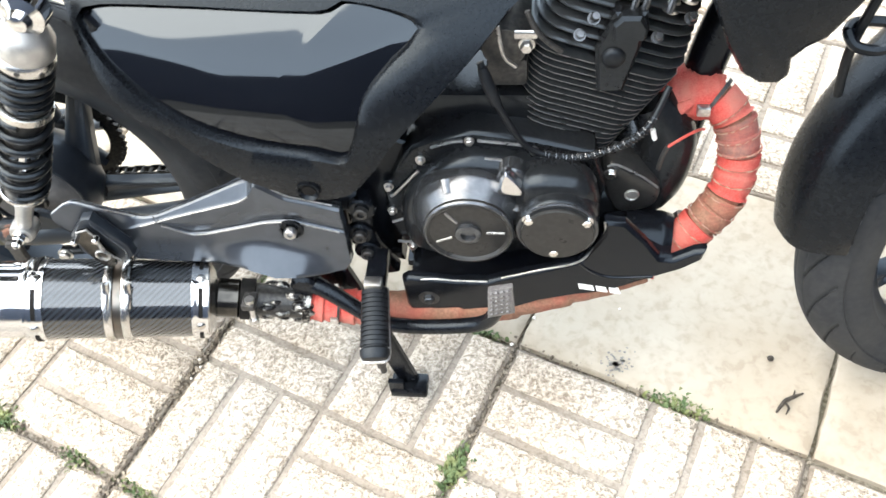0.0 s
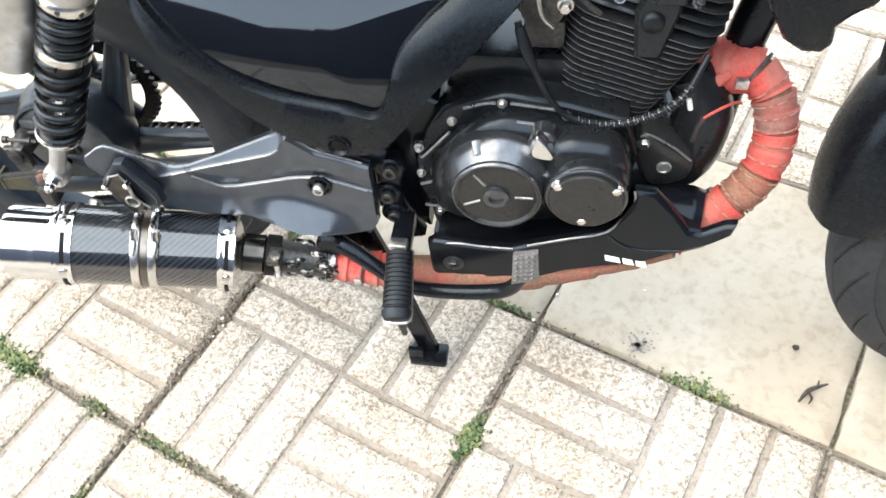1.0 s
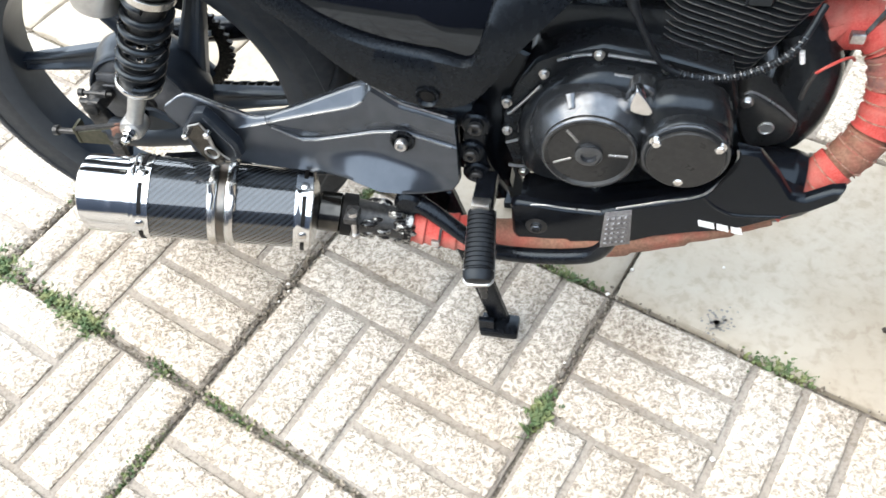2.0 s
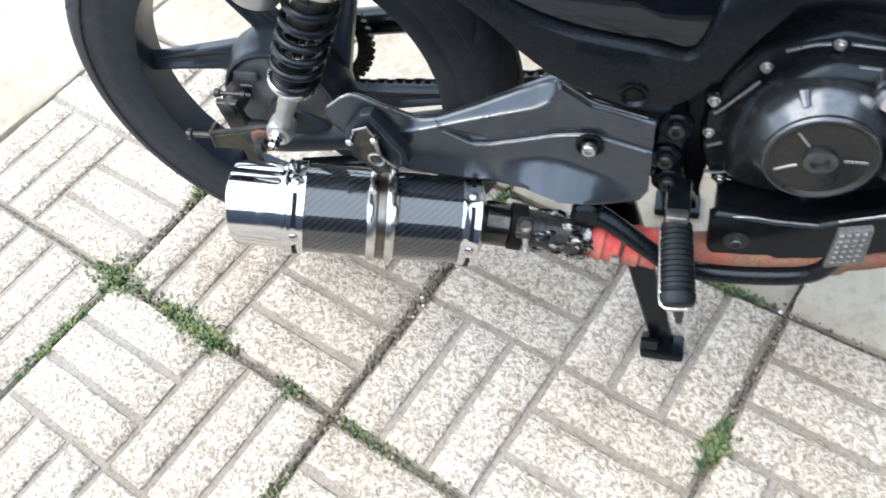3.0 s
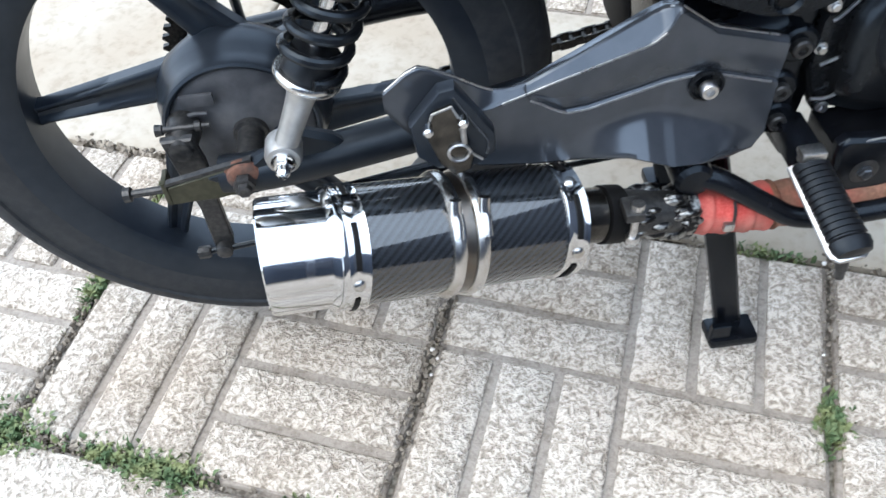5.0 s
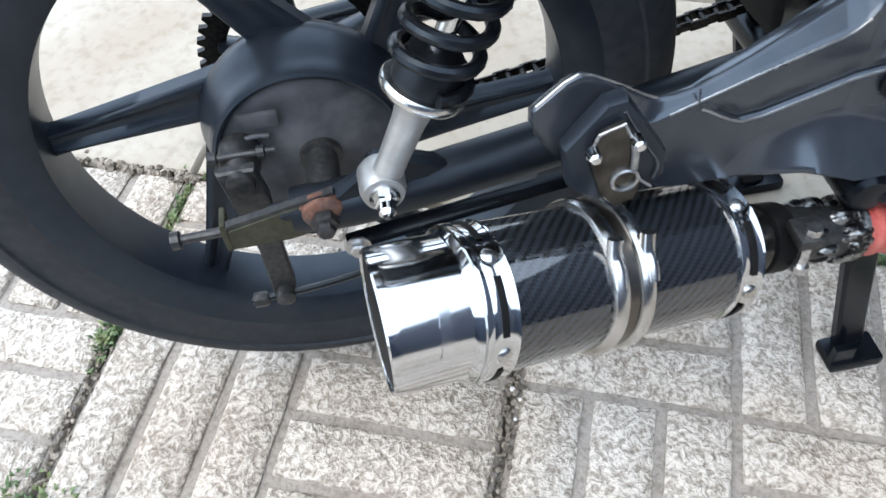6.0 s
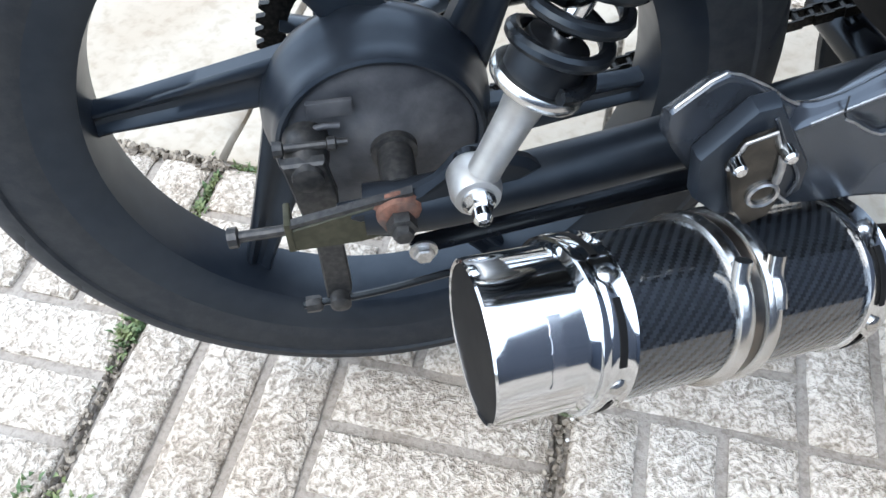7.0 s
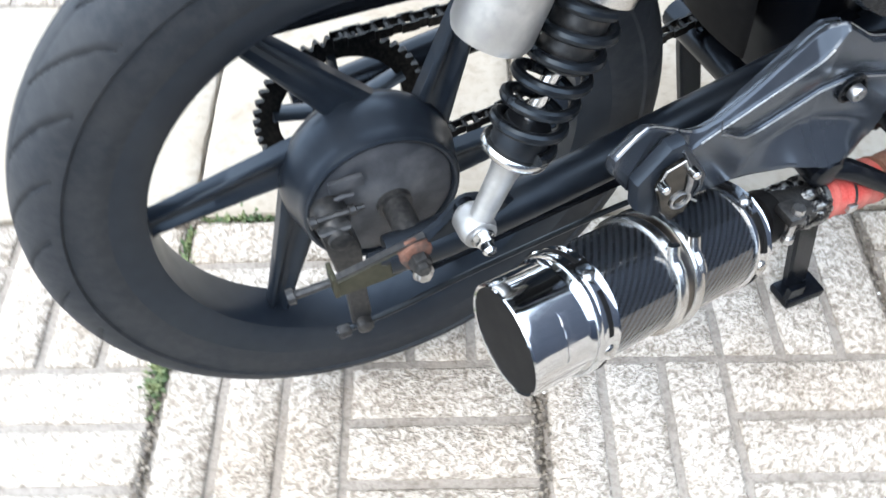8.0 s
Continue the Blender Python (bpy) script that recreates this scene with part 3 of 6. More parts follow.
part("upper_flange", plate([(-0.083, 0.322), (-0.050, 0.329), (-0.004, 0.339), (-0.004, 0.342), (-0.050, 0.332), (-0.083, 0.325)], [(0, -0.106), (0, -0.112)]), M_DULL, adjuster)
part("adjuster_bolt", lathe((-0.124, -0.101, 0.309), (1, 0, 0.03), [(0, 0.0070), (0.006, 0.0070), (0.007, 0.0038), (0.07, 0.0038)], 10), M_DULL, adjuster)
axle_nut = lathe((-0.013, -0.108, 0.322), OUT, [(0, 0.0185), (0.003, 0.0185), (0.004, 0.0165), (0.007, 0.0150), (0.009, 0.011)], 28)
axle_nut = part("axle_nut", axle_nut, M_RUST, motorcycle, "rust-coated axle nut")
part("axle_end", lathe((-0.013, -0.116, 0.322), OUT, [(0, 0.0098), (0.009, 0.0098), (0.010, 0.0070), (0.015, 0.0066), (0.016, 0.005)], 6), M_DULL, axle_nut)
part("rusty_tab", box(0.006, 0.030, -0.111, -0.106, 0.310, 0.324, 0.002), M_RUST, axle_nut)

# rear sprocket and chain on the far side
sprocket = bmesh.new()
TEETH = 45
ring_out, ring_in = [], []
for k in range(TEETH * 4):
    th = 2 * math.pi * k / (TEETH * 4)
    r = 0.0850 if k % 4 in (1, 2) else 0.0790
    ring_out.append((r * math.cos(th), r * math.sin(th)))
    ring_in.append((0.062 * math.cos(th), 0.062 * math.sin(th)))
layers = []
HUB_Z = 0.3255
for y in (0.075, 0.081):
    layers.append([[sprocket.verts.new((-0.0155 + x, y, HUB_Z + z)) for x, z in ring] for ring in (ring_out, ring_in)])
m4 = TEETH * 4
for k in range(m4):
    j = (k + 1) % m4
    (oa, ia), (ob_, ib) = layers
    for quad in ((oa[k], oa[j], ia[j], ia[k]), (ob_[k], ob_[j], ib[j], ib[k]), (oa[k], oa[j], ob_[j], ob_[k]), (ia[k], ia[j], ib[j], ib[k])):
        sprocket.faces.new(quad)
sprocket = part("rear_sprocket", sprocket, M_CHAIN, motorcycle, "dark toothed rear sprocket")
for k in range(5):
    th = radians(72 * k + 20)
    part("carrier_arm", tube([(-0.0155 + 0.03 * math.cos(th), 0.078, HUB_Z + 0.03 * math.sin(th)), (-0.0155 + 0.068 * math.cos(th), 0.078, HUB_Z + 0.068 * math.sin(th))], 0.012, 8, flat=0.4), M_WHEEL, sprocket)
runs = [((-0.008, 0.2430), (0.14, 0.2560)), ((0.14, 0.2560), (0.46, 0.315)), ((-0.012, 0.4060), (0.46, 0.385))]
links = bmesh.new()
for (x0, z0), (x1, z1) in runs:
    length = math.hypot(x1 - x0, z1 - z0)
    count = int(length / 0.0127)
    ang = math.atan2(z1 - z0, x1 - x0)
    for k in range(count):
        f = (k + 0.5) / count
        cx, cz = x0 + (x1 - x0) * f, z0 + (z1 - z0) * f
        wide = 0.0075 if k % 2 else 0.0055
        for side in (-1, 1):
            bmesh.ops.create_cube(links, size=1, matrix=Matrix.Translation((cx, 0.078 + side * wide, cz)) @ Matrix.Rotation(-ang, 4, "Y") @ Matrix.Diagonal((0.0165, 0.0018, 0.0095, 1)))
        bmesh.ops.create_cone(links, cap_ends=True, segments=8, radius1=0.0038, radius2=0.0038, depth=0.013, matrix=Matrix.Translation((cx + 0.006 * math.cos(ang), 0.078, cz + 0.006 * math.sin(ang))) @ Matrix.Rotation(radians(90), 4, "X"))
tagged(part("chain", links, M_CHAIN, motorcycle, "oily drive chain"), kind="stuff")
part("chain_guard", tube([(-0.12, 0.080, 0.445), (0.05, 0.080, 0.442), (0.25, 0.080, 0.432), (0.42, 0.080, 0.425)], 0.016, 10, flat=0.9), M_FRAME, motorcycle, "slim black chain guard")

# rear shock absorber
SH0, SH1 = Vector((0.030, -0.137, 0.366)), Vector((0.1795, -0.121, 0.690))
SHD = (SH1 - SH0).normalized()
shock = lathe(SH0 + SHD * 0.012, SHD, [(0, 0.0100), (0.010, 0.0098), (0.040, 0.0108), (0.052, 0.0122), (0.058, 0.0150), (0.062, 0.0195)], 28)
shock = part("shock_absorber", shock, M_SILVER, motorcycle, "coil-over shock absorber with silver lower fork")
part("lower_eye", lathe(SH0 + Vector((0, 0.016, 0)), OUT, [(0, 0.013), (0.004, 0.0155), (0.020, 0.0155), (0.026, 0.0135), (0.027, 0.010)], 36), M_SILVER, shock, "dull cast lower eye")
bolt = hexhead(SH0 + Vector((0, -0.011, 0)), OUT, 0.0075, 0.009)
bolt = lathe(SH0 + Vector((0, -0.019, 0)), OUT, [(0, 0.0056), (0.007, 0.0056), (0.010, 0.0034), (0.0105, 0.0002)], 16, bolt)
part("eye_bolt", bolt, M_CHROME, shock)
part("spring_seat", lathe(SH0 + SHD * 0.072, SHD, [(0, 0.019), (0.002, 0.0258), (0.004, 0.0268), (0.007, 0.0268), (0.009, 0.0255)], 36), M_BRUSHED, shock, "pale metal spring seat")
part("bump_rubber", lathe(SH0 + SHD * 0.081, SHD, [(0, 0.021), (0.006, 0.0215), (0.014, 0.019), (0.022, 0.017), (0.024, 0.008)], 28), M_RUBBER, shock)
part("damper_rod", lathe(SH0 + SHD * 0.095, SHD, [(0, 0.0065), (0.06, 0.0065)], 16), M_CHROME, shock, "chrome damper rod")
part("damper_body", lathe(SH0 + SHD * 0.148, SHD, [(0, 0.012), (0.004, 0.019), (0.120, 0.019), (0.122, 0.015)], 28), M_DULL, shock)
coil, TURNS = [], 6.0
for k in range(int(TURNS * 20) + 1):
    f = k / (TURNS * 20)
    a = 2 * math.pi * TURNS * f
    _, e1, e2 = basis(SHD)
    pitch = f if f > 0.16 else f * 0.55 + 0.072 * (f / 0.16)
    coil.append(SH0 + SHD * (0.085 + 0.116 * pitch) + (e1 * math.cos(a) + e2 * math.sin(a)) * 0.0243)
part("spring", tube(coil, 0.0045, 10, smooth=False), M_SPRING, shock, "black coil spring")
part("preload_ring", lathe(SH0 + SHD * 0.206, SHD, [(0, 0.022), (0.001, 0.0285), (0.009, 0.0285), (0.011, 0.024)], 36), M_BRUSHED, shock, "pale metal ring")
part("upper_sleeve", lathe(SH0 + SHD * 0.216, SHD, [(0, 0.0215), (0.058, 0.0215), (0.060, 0.018)], 32), M_SPRING, shock)
close = []
for k in range(int(4.6 * 20) + 1):
    a = 2 * math.pi * k / 20
    close.append(SH0 + SHD * (0.222 + 0.0465 * k / (4.6 * 20)) + (e1 * math.cos(a) + e2 * math.sin(a)) * 0.0240)
part("upper_spring", tube(close, 0.0042, 10, smooth=False), M_SPRING, shock, "closely wound upper spring")
part("top_flange", lathe(SH0 + SHD * 0.274, SHD, [(0, 0.022), (0.001, 0.0285), (0.005, 0.0292), (0.010, 0.0285), (0.013, 0.0262)], 36), M_BRUSHED, shock, "bright notched flange")
for k in range(8):
    a = 2 * math.pi * k / 8
    part("notch", lathe(SH0 + SHD * 0.2795 + (e1 * math.cos(a) + e2 * math.sin(a)) * 0.0283, e1 * math.cos(a) + e2 * math.sin(a), [(0, 0.0032), (0.0014, 0.0028), (0.0014, 0.0002)], 10), M_DULL, shock)
part("top_cap", lathe(SH0 + SHD * 0.286, SHD, [(0, 0.0265), (0.002, 0.0275), (0.020, 0.0270), (0.027, 0.0235), (0.036, 0.016)], 36), M_SILVER, shock, "polished silver top cap")
part("upper_eye", lathe(SH0 + SHD * 0.335 + Vector((0, 0.014, 0)), OUT, [(0, 0.017), (0.004, 0.021), (0.024, 0.021), (0.028, 0.012), (0.036, 0.009), (0.038, 0.004)], 30), M_CHROME, shock)
RES = Vector((0.044, -0.122, 0.533))
part("reservoir", lathe(RES, SHD, [(0, 0.020), (0.002, 0.026), (0.008, 0.0285), (0.120, 0.0285), (0.126, 0.024)], 40), M_SILVER, shock, "pale beige-silver gas reservoir")

# silencer
MU0, MUD = Vector((0.2, -0.1855, 0.2990)), Vector((1.0, 0.2262, -0.2376)).normalized()


def along(x):
    """The point of the silencer's axis at this distance along the machine."""
    return MU0 + MUD * ((x - MU0.x) / MUD.x)


def muffler(name, x0, x1, profile, material, parent, label="", n=72, uv=False):
    """A turned piece of the silencer; the profile runs from 0 at x0 to 1 at x1."""
    ln = (x1 - x0) / MUD.x
    return part(name, lathe(along(x0), MUD, [(s * ln, r) for s, r in profile], n, uv=uv), material, parent, label, 40)


X_END, X_CAP, X_BAND, X_FRONT, X_NECK = 0.0115, 0.058, 0.079, 0.241, 0.258
silencer = muffler("silencer", X_BAND - 0.01, X_FRONT + 0.004, [(0, 0.044), (0.01, 0.0482), (0.99, 0.0482), (1, 0.044)], M_CARBON, motorcycle, "round carbon-fibre silencer with chrome ends", 96, uv=True)
ln = (X_CAP + 0.006 - X_END) / MUD.x
cap_profile = [(0.028, 0.038), (0.001, 0.0425), (0, 0.0440), (0.001, 0.0452), (0.004, 0.0456), (0.007, 0.0457), (ln - 0.0130, 0.0461), (ln - 0.010, 0.0462), (ln - 0.006, 0.0485), (ln - 0.001, 0.0500), (ln + 0.002, 0.0505), (ln + 0.006, 0.0500)]


def slashed(bm, length):
    """Cuts the open end at a slant, so that the upper lip reaches farther back."""
    lip = Vector((0.0, -0.55, 0.83))
    lip = (lip - MUD * lip.dot(MUD)).normalized()
    for v in bm.verts:
        off = v.co - along(X_END)
        s_ = off.dot(MUD)
        if s_ < length:
            v.co -= MUD * (0.22 * off.dot(lip) * (1 - max(0.0, s_) / length))
    return bm


part("end_cap", slashed(lathe(along(X_END), MUD, cap_profile, 96), 0.030), M_CHROME, silencer, "polished chrome end cap", 40)
part("inner_bore", slashed(lathe(along(X_END) + MUD * 0.002, MUD, [(0, 0.0425), (0.030, 0.041), (0.060, 0.040), (0.061, 0.020), (0.10, 0.020), (0.10, 0.0005)], 48), 0.030), M_DARK, silencer, "sooty open bore")
badge = bmesh.new()
_, e1, e2 = basis(MUD)
facing = Vector((-0.05, -0.75, 0.66))
t0 = math.atan2(facing.dot(e2), facing.dot(e1))
rows = []
for q in range(17):
    t2 = t0 + radians(-24 + 48 * q / 16)
    d = e1 * math.cos(t2) + e2 * math.sin(t2)
    wide = 0.0034 if q % 4 else 0.0042
    rows.append([badge.verts.new(along(0.036) + MUD * (wide * k) + d * rr) for k, rr in ((-1, 0.0459), (-1, 0.04635), (1, 0.04635), (1, 0.0459))])
for p, q in zip(rows, rows[1:]):
    for j in range(3):
        badge.faces.new((p[j], p[j + 1], q[j + 1], q[j]))
part("badge", badge, M_BADGE, silencer, "pale frosted etched stripe")
for xa, xb in ((X_CAP, X_BAND), (X_FRONT - 0.006, X_NECK - 0.004)):
    muffler("band", xa, xb, [(0, 0.0482), (0.02, 0.0504), (0.14, 0.0508), (0.24, 0.0498), (0.9, 0.0498), (0.98, 0.0506), (1, 0.0484)], M_CHROME, silencer, "chrome retaining band")
    mid = along((xa + xb) / 2 + 0.001)
    _, e1, e2 = basis(MUD)
    front_way = Vector((0.312, -0.662, 0.681))
    for k in range(5):
        th = math.atan2(front_way.dot(e2), front_way.dot(e1)) + radians(72 * k + 36)
        d = e1 * math.cos(th) + e2 * math.sin(th)
        part("rivet", lathe(mid + d * 0.0495, d, [(0, 0.0052), (0.0012, 0.0050), (0.0026, 0.0034), (0.0030, 0.0005)], 16), M_BRUSHED, silencer)
        th2 = th + radians(36)
        slot = []
        for s in (-1, 1):
            pts = []
            for q in range(9):
                t2 = th2 + radians(-21 + 42 * q / 8)
                pts.append(mid + MUD * (0.0022 * s) + (e1 * math.cos(t2) + e2 * math.sin(t2)) * 0.0500)
            slot.append(pts)
        sb = bmesh.new()
        va, vb = [sb.verts.new(p) for p in slot[0]], [sb.verts.new(p) for p in slot[1]]
        vc, vd = [sb.verts.new(p + (p - mid).normalized() * 0.0008) for p in slot[0]], [sb.verts.new(p + (p - mid).normalized() * 0.0008) for p in slot[1]]
        for q in range(8):
            sb.faces.new((vc[q], vc[q + 1], vd[q + 1], vd[q]))
            sb.faces.new((va[q], va[q + 1], vc[q + 1], vc[q]))
            sb.faces.new((vb[q], vb[q + 1], vd[q + 1], vd[q]))
        part("slot", sb, M_DARK, silencer)
for xa, xb, rr in ((0.1405, 0.1515, 0.0515), (0.1590, 0.1700, 0.0515)):
    muffler("clamp_rib", xa, xb, [(0, 0.0485), (0.1, rr), (0.35, rr + 0.0012), (0.65, rr + 0.0012), (0.9, rr), (1, 0.0485)], M_BRUSHED, silencer, "stained steel clamp rib")
muffler("clamp_strap", 0.1513, 0.1592, [(0, 0.0486), (0.02, 0.0496), (0.98, 0.0496), (1, 0.0486)], M_STRAP, silencer, "stained steel clamp strap")
muffler("front_cone", X_NECK - 0.006, X_NECK + 0.004, [(0, 0.0482), (0.3, 0.0475), (0.8, 0.034), (1, 0.022)], M_BRUSHED, silencer, "steel front cone")

# hanger bracket over the clamp
bracket = plate([(0.1370, 0.3900), (0.1330, 0.4200), (0.1560, 0.4490), (0.1680, 0.4510), (0.1960, 0.4060), (0.1970, 0.3880), (0.1840, 0.3760), (0.1520, 0.3760)], [(0.003, -0.176), (0, -0.179), (0, -0.187), (0.0012, -0.190), (0.0035, -0.191)])
hanger = part("silencer_hanger", bracket, M_WHEEL, motorcycle, "dark angular silencer hanger")
part("pocket_rim", tube([(0.1660, -0.1915, 0.4440), (0.1790, -0.1915, 0.4200), (0.1900, -0.1915, 0.4010), (0.1890, -0.1915, 0.3880)], 0.0012, 8), M_GUARD, hanger)
part("bracket_tongue", plate([(0.1530, 0.3900), (0.1440, 0.4200), (0.1500, 0.4370), (0.1640, 0.4420), (0.1700, 0.4280), (0.1735, 0.4070), (0.1790, 0.3950), (0.1760, 0.3810), (0.1640, 0.3760)], [(0.001, -0.194), (0, -0.195), (0, -0.1985), (0.0012, -0.1995)]), M_TONGUE, hanger, "tarnished shiny steel tongue")
for pts in ([(0.1445, 0.4200), (0.1500, 0.4365), (0.1640, 0.4415), (0.1700, 0.4280)], [(0.1720, 0.4070), (0.1780, 0.3955), (0.1850, 0.3890)]):
    part("tongue_edge", tube([(x, -0.1985, z) for x, z in pts], 0.0011, 8, smooth=False), M_EDGE, hanger, "bright outline of the tongue")
part("stay", tube([(0.1705, -0.2005, 0.4270), (0.1715, -0.2010, 0.4180), (0.1720, -0.2005, 0.4090)], 0.0022, 10), M_EDGE, hanger)
for at in ((0.1460, -0.2040, 0.4270), (0.1715, -0.2025, 0.4300)):
    part("stud_end", lathe(at, OUT, [(-0.004, 0.0038), (0.003, 0.0038), (0.0045, 0.0026), (0.0048, 0.0003)], 14), M_CHROME, hanger)
nut = lathe((0.1675, -0.1990, 0.4000), OUT, [(0, 0.0088), (0.0022, 0.0088), (0.0030, 0.0078), (0.0022, 0.0066), (0, 0.0066)], 30, closed=True)
part("eyelet", nut, M_STEEL, hanger, "bright open eyelet")
ear_up = (Vector((0, 0, 1)) - MUD * MUD.z).normalized()
ear_out = (Vector((0, -1, 0)) - MUD * -MUD.y).normalized()
for xa in (0.1425, 0.1655):
    mid = along(xa + 0.0020)
    ring = [mid + (ear_up * math.cos(radians(a)) + ear_out * math.sin(radians(a))) * 0.0515 for a in (50, 40, 30)]
    lift = (ring[2] - ring[1]).normalized()
    part("clamp_ear", tube(ring + [ring[2] + (lift + ear_up).normalized() * 0.013], [0.0046, 0.0052, 0.0052, 0.0050], 12), M_BRUSHED, hanger)

# link pipe, clamp and header
PIPE = [(0.800, -0.020, 0.497), (0.838, -0.032, 0.500), (0.862, -0.048, 0.487), (0.873, -0.062, 0.464), (0.876, -0.076, 0.435), (0.866, -0.092, 0.398), (0.840, -0.107, 0.367), (0.808, -0.118, 0.338), (0.770, -0.128, 0.312), (0.700, -0.138, 0.285), (0.600, -0.146, 0.252), (0.500, -0.150, 0.244), (0.430, -0.153, 0.247), (0.372, -0.155, 0.256)]
line = curve_through(PIPE, 10)
header = part("header_pipe", tube(line[::3], 0.0195, 18, smooth=False), M_SCORCHED, motorcycle, "exhaust header wrapped in red and scorched tape")


def wrap(i0, i1, material, label, turns):
    """Tape wound round a stretch of the header, each turn lapping the one before."""
    seg = line[i0:i1]
    m = len(seg) - 1
    count = turns * 14
    pts, rad = [], []
    for k in range(count + 1):
        f = k / count * m
        lo = min(int(f), m - 1)
        pts.append(seg[lo].lerp(seg[lo + 1], f - lo))
        lap = (k / 14) % 1.0
        rad.append(0.0210 + 0.0026 * (1 - lap) + 0.0003 * math.sin(k * 0.9))
    part("heat_wrap", tube(pts, rad, 24, smooth=False), material, header, label, 60)


wrap(14, 23, M_RED, "red heat wrap", 1)
wrap(23, 36, M_WRAP_PALE, "faded red heat wrap", 2)
wrap(36, 49, M_RED, "bright red heat wrap", 2)
wrap(49, 59, M_SCORCHED, "scorched brown heat wrap", 2)
wrap(59, 78, M_RED, "bright red heat wrap", 2)
for k in (19, 24, 29, 34, 39, 44, 49, 53, 57, 61, 65):
    lean = (line[k + 1] - line[k - 1]).normalized() + Vector((0.10, 0.10, -0.12))
    part("wrap_seam", lathe(line[k], lean, [(-0.0006, 0.0225), (-0.0006, 0.0242), (0.0006, 0.0242), (0.0006, 0.0225)], 36, closed=True), M_THREAD, header, "pale frayed seam")
wrap(78, 117, M_SCORCHED, "scorched brown heat wrap", 6)
wrap(117, 130, M_RED, "bright red heat wrap", 4)
rng = random.Random(4)
fold = []
for k in range(29):
    f = k / 28
    p = line[0].lerp(line[13], f)
    fold.append(p + Vector((rng.uniform(-0.0015, 0.0015), rng.uniform(-0.002, 0.002), rng.uniform(-0.0015, 0.0015))))
part("wrap_end", tube(fold, [0.0235 + 0.0045 * abs(math.sin(k * 1.7)) * (1 - k / 40) for k in range(29)], 22, smooth=False, flat=1.08), M_RED, header, "crumpled red wrap end", 70)
part("loose_tail", tube([(0.806, -0.044, 0.474), (0.801, -0.052, 0.486), (0.806, -0.054, 0.498), (0.818, -0.052, 0.506)], [0.003, 0.006, 0.007, 0.004], 10, flat=0.5), M_RED, header)
part("wrap_band", lathe(line[13], line[14] - line[12], [(-0.002, 0.0235), (-0.002, 0.0252), (0.002, 0.0252), (0.002, 0.0235)], 36), M_DULL, header, "steel wrap tie")
part("tie_lock", box(0.822, 0.836, -0.066, -0.056, 0.496, 0.507, 0.002), M_STEEL, header)
part("wrap_tie", lathe(line[123], line[124] - line[122], [(-0.0015, 0.0225), (-0.0015, 0.0242), (0.0015, 0.0242), (0.0015, 0.0225)], 32), M_DULL, header)
part("tie_lock", box(0.402, 0.412, -0.181, -0.174, 0.247, 0.256, 0.0015), M_STEEL, header)
neck = along(X_NECK + 0.002)
LINK = [neck, neck.lerp(Vector((0.372, -0.155, 0.256)), 0.35), neck.lerp(Vector((0.372, -0.155, 0.256)), 0.7), Vector((0.372, -0.155, 0.256))]
link = part("link_pipe", tube(LINK, [0.0215, 0.0215, 0.021, 0.021], 24), M_DULL, motorcycle, "short dark link pipe")
ld = (LINK[-1] - LINK[0]).normalized()
part("pipe_collar", lathe(LINK[0] + ld * 0.002, ld, [(0, 0.0225), (0.002, 0.0245), (0.026, 0.0245), (0.028, 0.0225)], 36), M_TONGUE, link, "tarnished pipe collar")
part("clamp_band", lathe(LINK[0] + ld * 0.030, ld, [(0, 0.023), (0.001, 0.0262), (0.018, 0.0262), (0.019, 0.023)], 36), M_DARK, link, "black band clamp")
part("clamp_lug", box(0.303, 0.320, -0.200, -0.176, 0.296, 0.306, 0.003), M_DULL, link)
part("clamp_bolt", lathe((0.312, -0.196, 0.270), (0.05, 0.1, 1), [(0, 0.006), (0.006, 0.006), (0.0062, 0.0035), (0.036, 0.0035), (0.0362, 0.006), (0.042, 0.006)], 8), M_STEEL, link)
weld = bmesh.new()
for k in range(34):
    f = 0.52 + 0.46 * rng.random()
    c = LINK[0].lerp(LINK[-1], f)
    _, e1, e2 = basis(ld)
    th = rng.uniform(0, 2 * math.pi)
    d = e1 * math.cos(th) + e2 * math.sin(th)
    bmesh.ops.create_icosphere(weld, subdivisions=2, radius=rng.uniform(0.005, 0.0105), matrix=Matrix.Translation(c + d * 0.0180) @ Matrix.Rotation(th, 4, "X") @ Matrix.Diagonal((1.5, 1, 0.6, 1)))
tagged(part("weld_bead", weld, M_WELD, link, "lumpy shiny weld"), kind="stuff")
part("sleeve_end", lathe(LINK[-1] - ld * 0.010, ld, [(0, 0.0235), (0.001, 0.026), (0.010, 0.0265), (0.011, 0.0235)], 30), M_WELD, link)

# swingarm pivot guard, with its creases
def guard_bend(x, z):
    return -0.175 + 0.17 * (min(x, 0.34) - 0.12)


def between(points, x):
    """Height of a line of (x, z) points at x."""
    for (x0, z0), (x1, z1) in zip(points, points[1:]):
        if x <= x1:
            return z0 + (z1 - z0) * max(0.0, x - x0) / (x1 - x0)
    return points[-1][1]


def ramp01(x, a, b):
    k = min(1.0, max(0.0, (x - a) / (b - a)))
    return k * k * (3 - 2 * k)


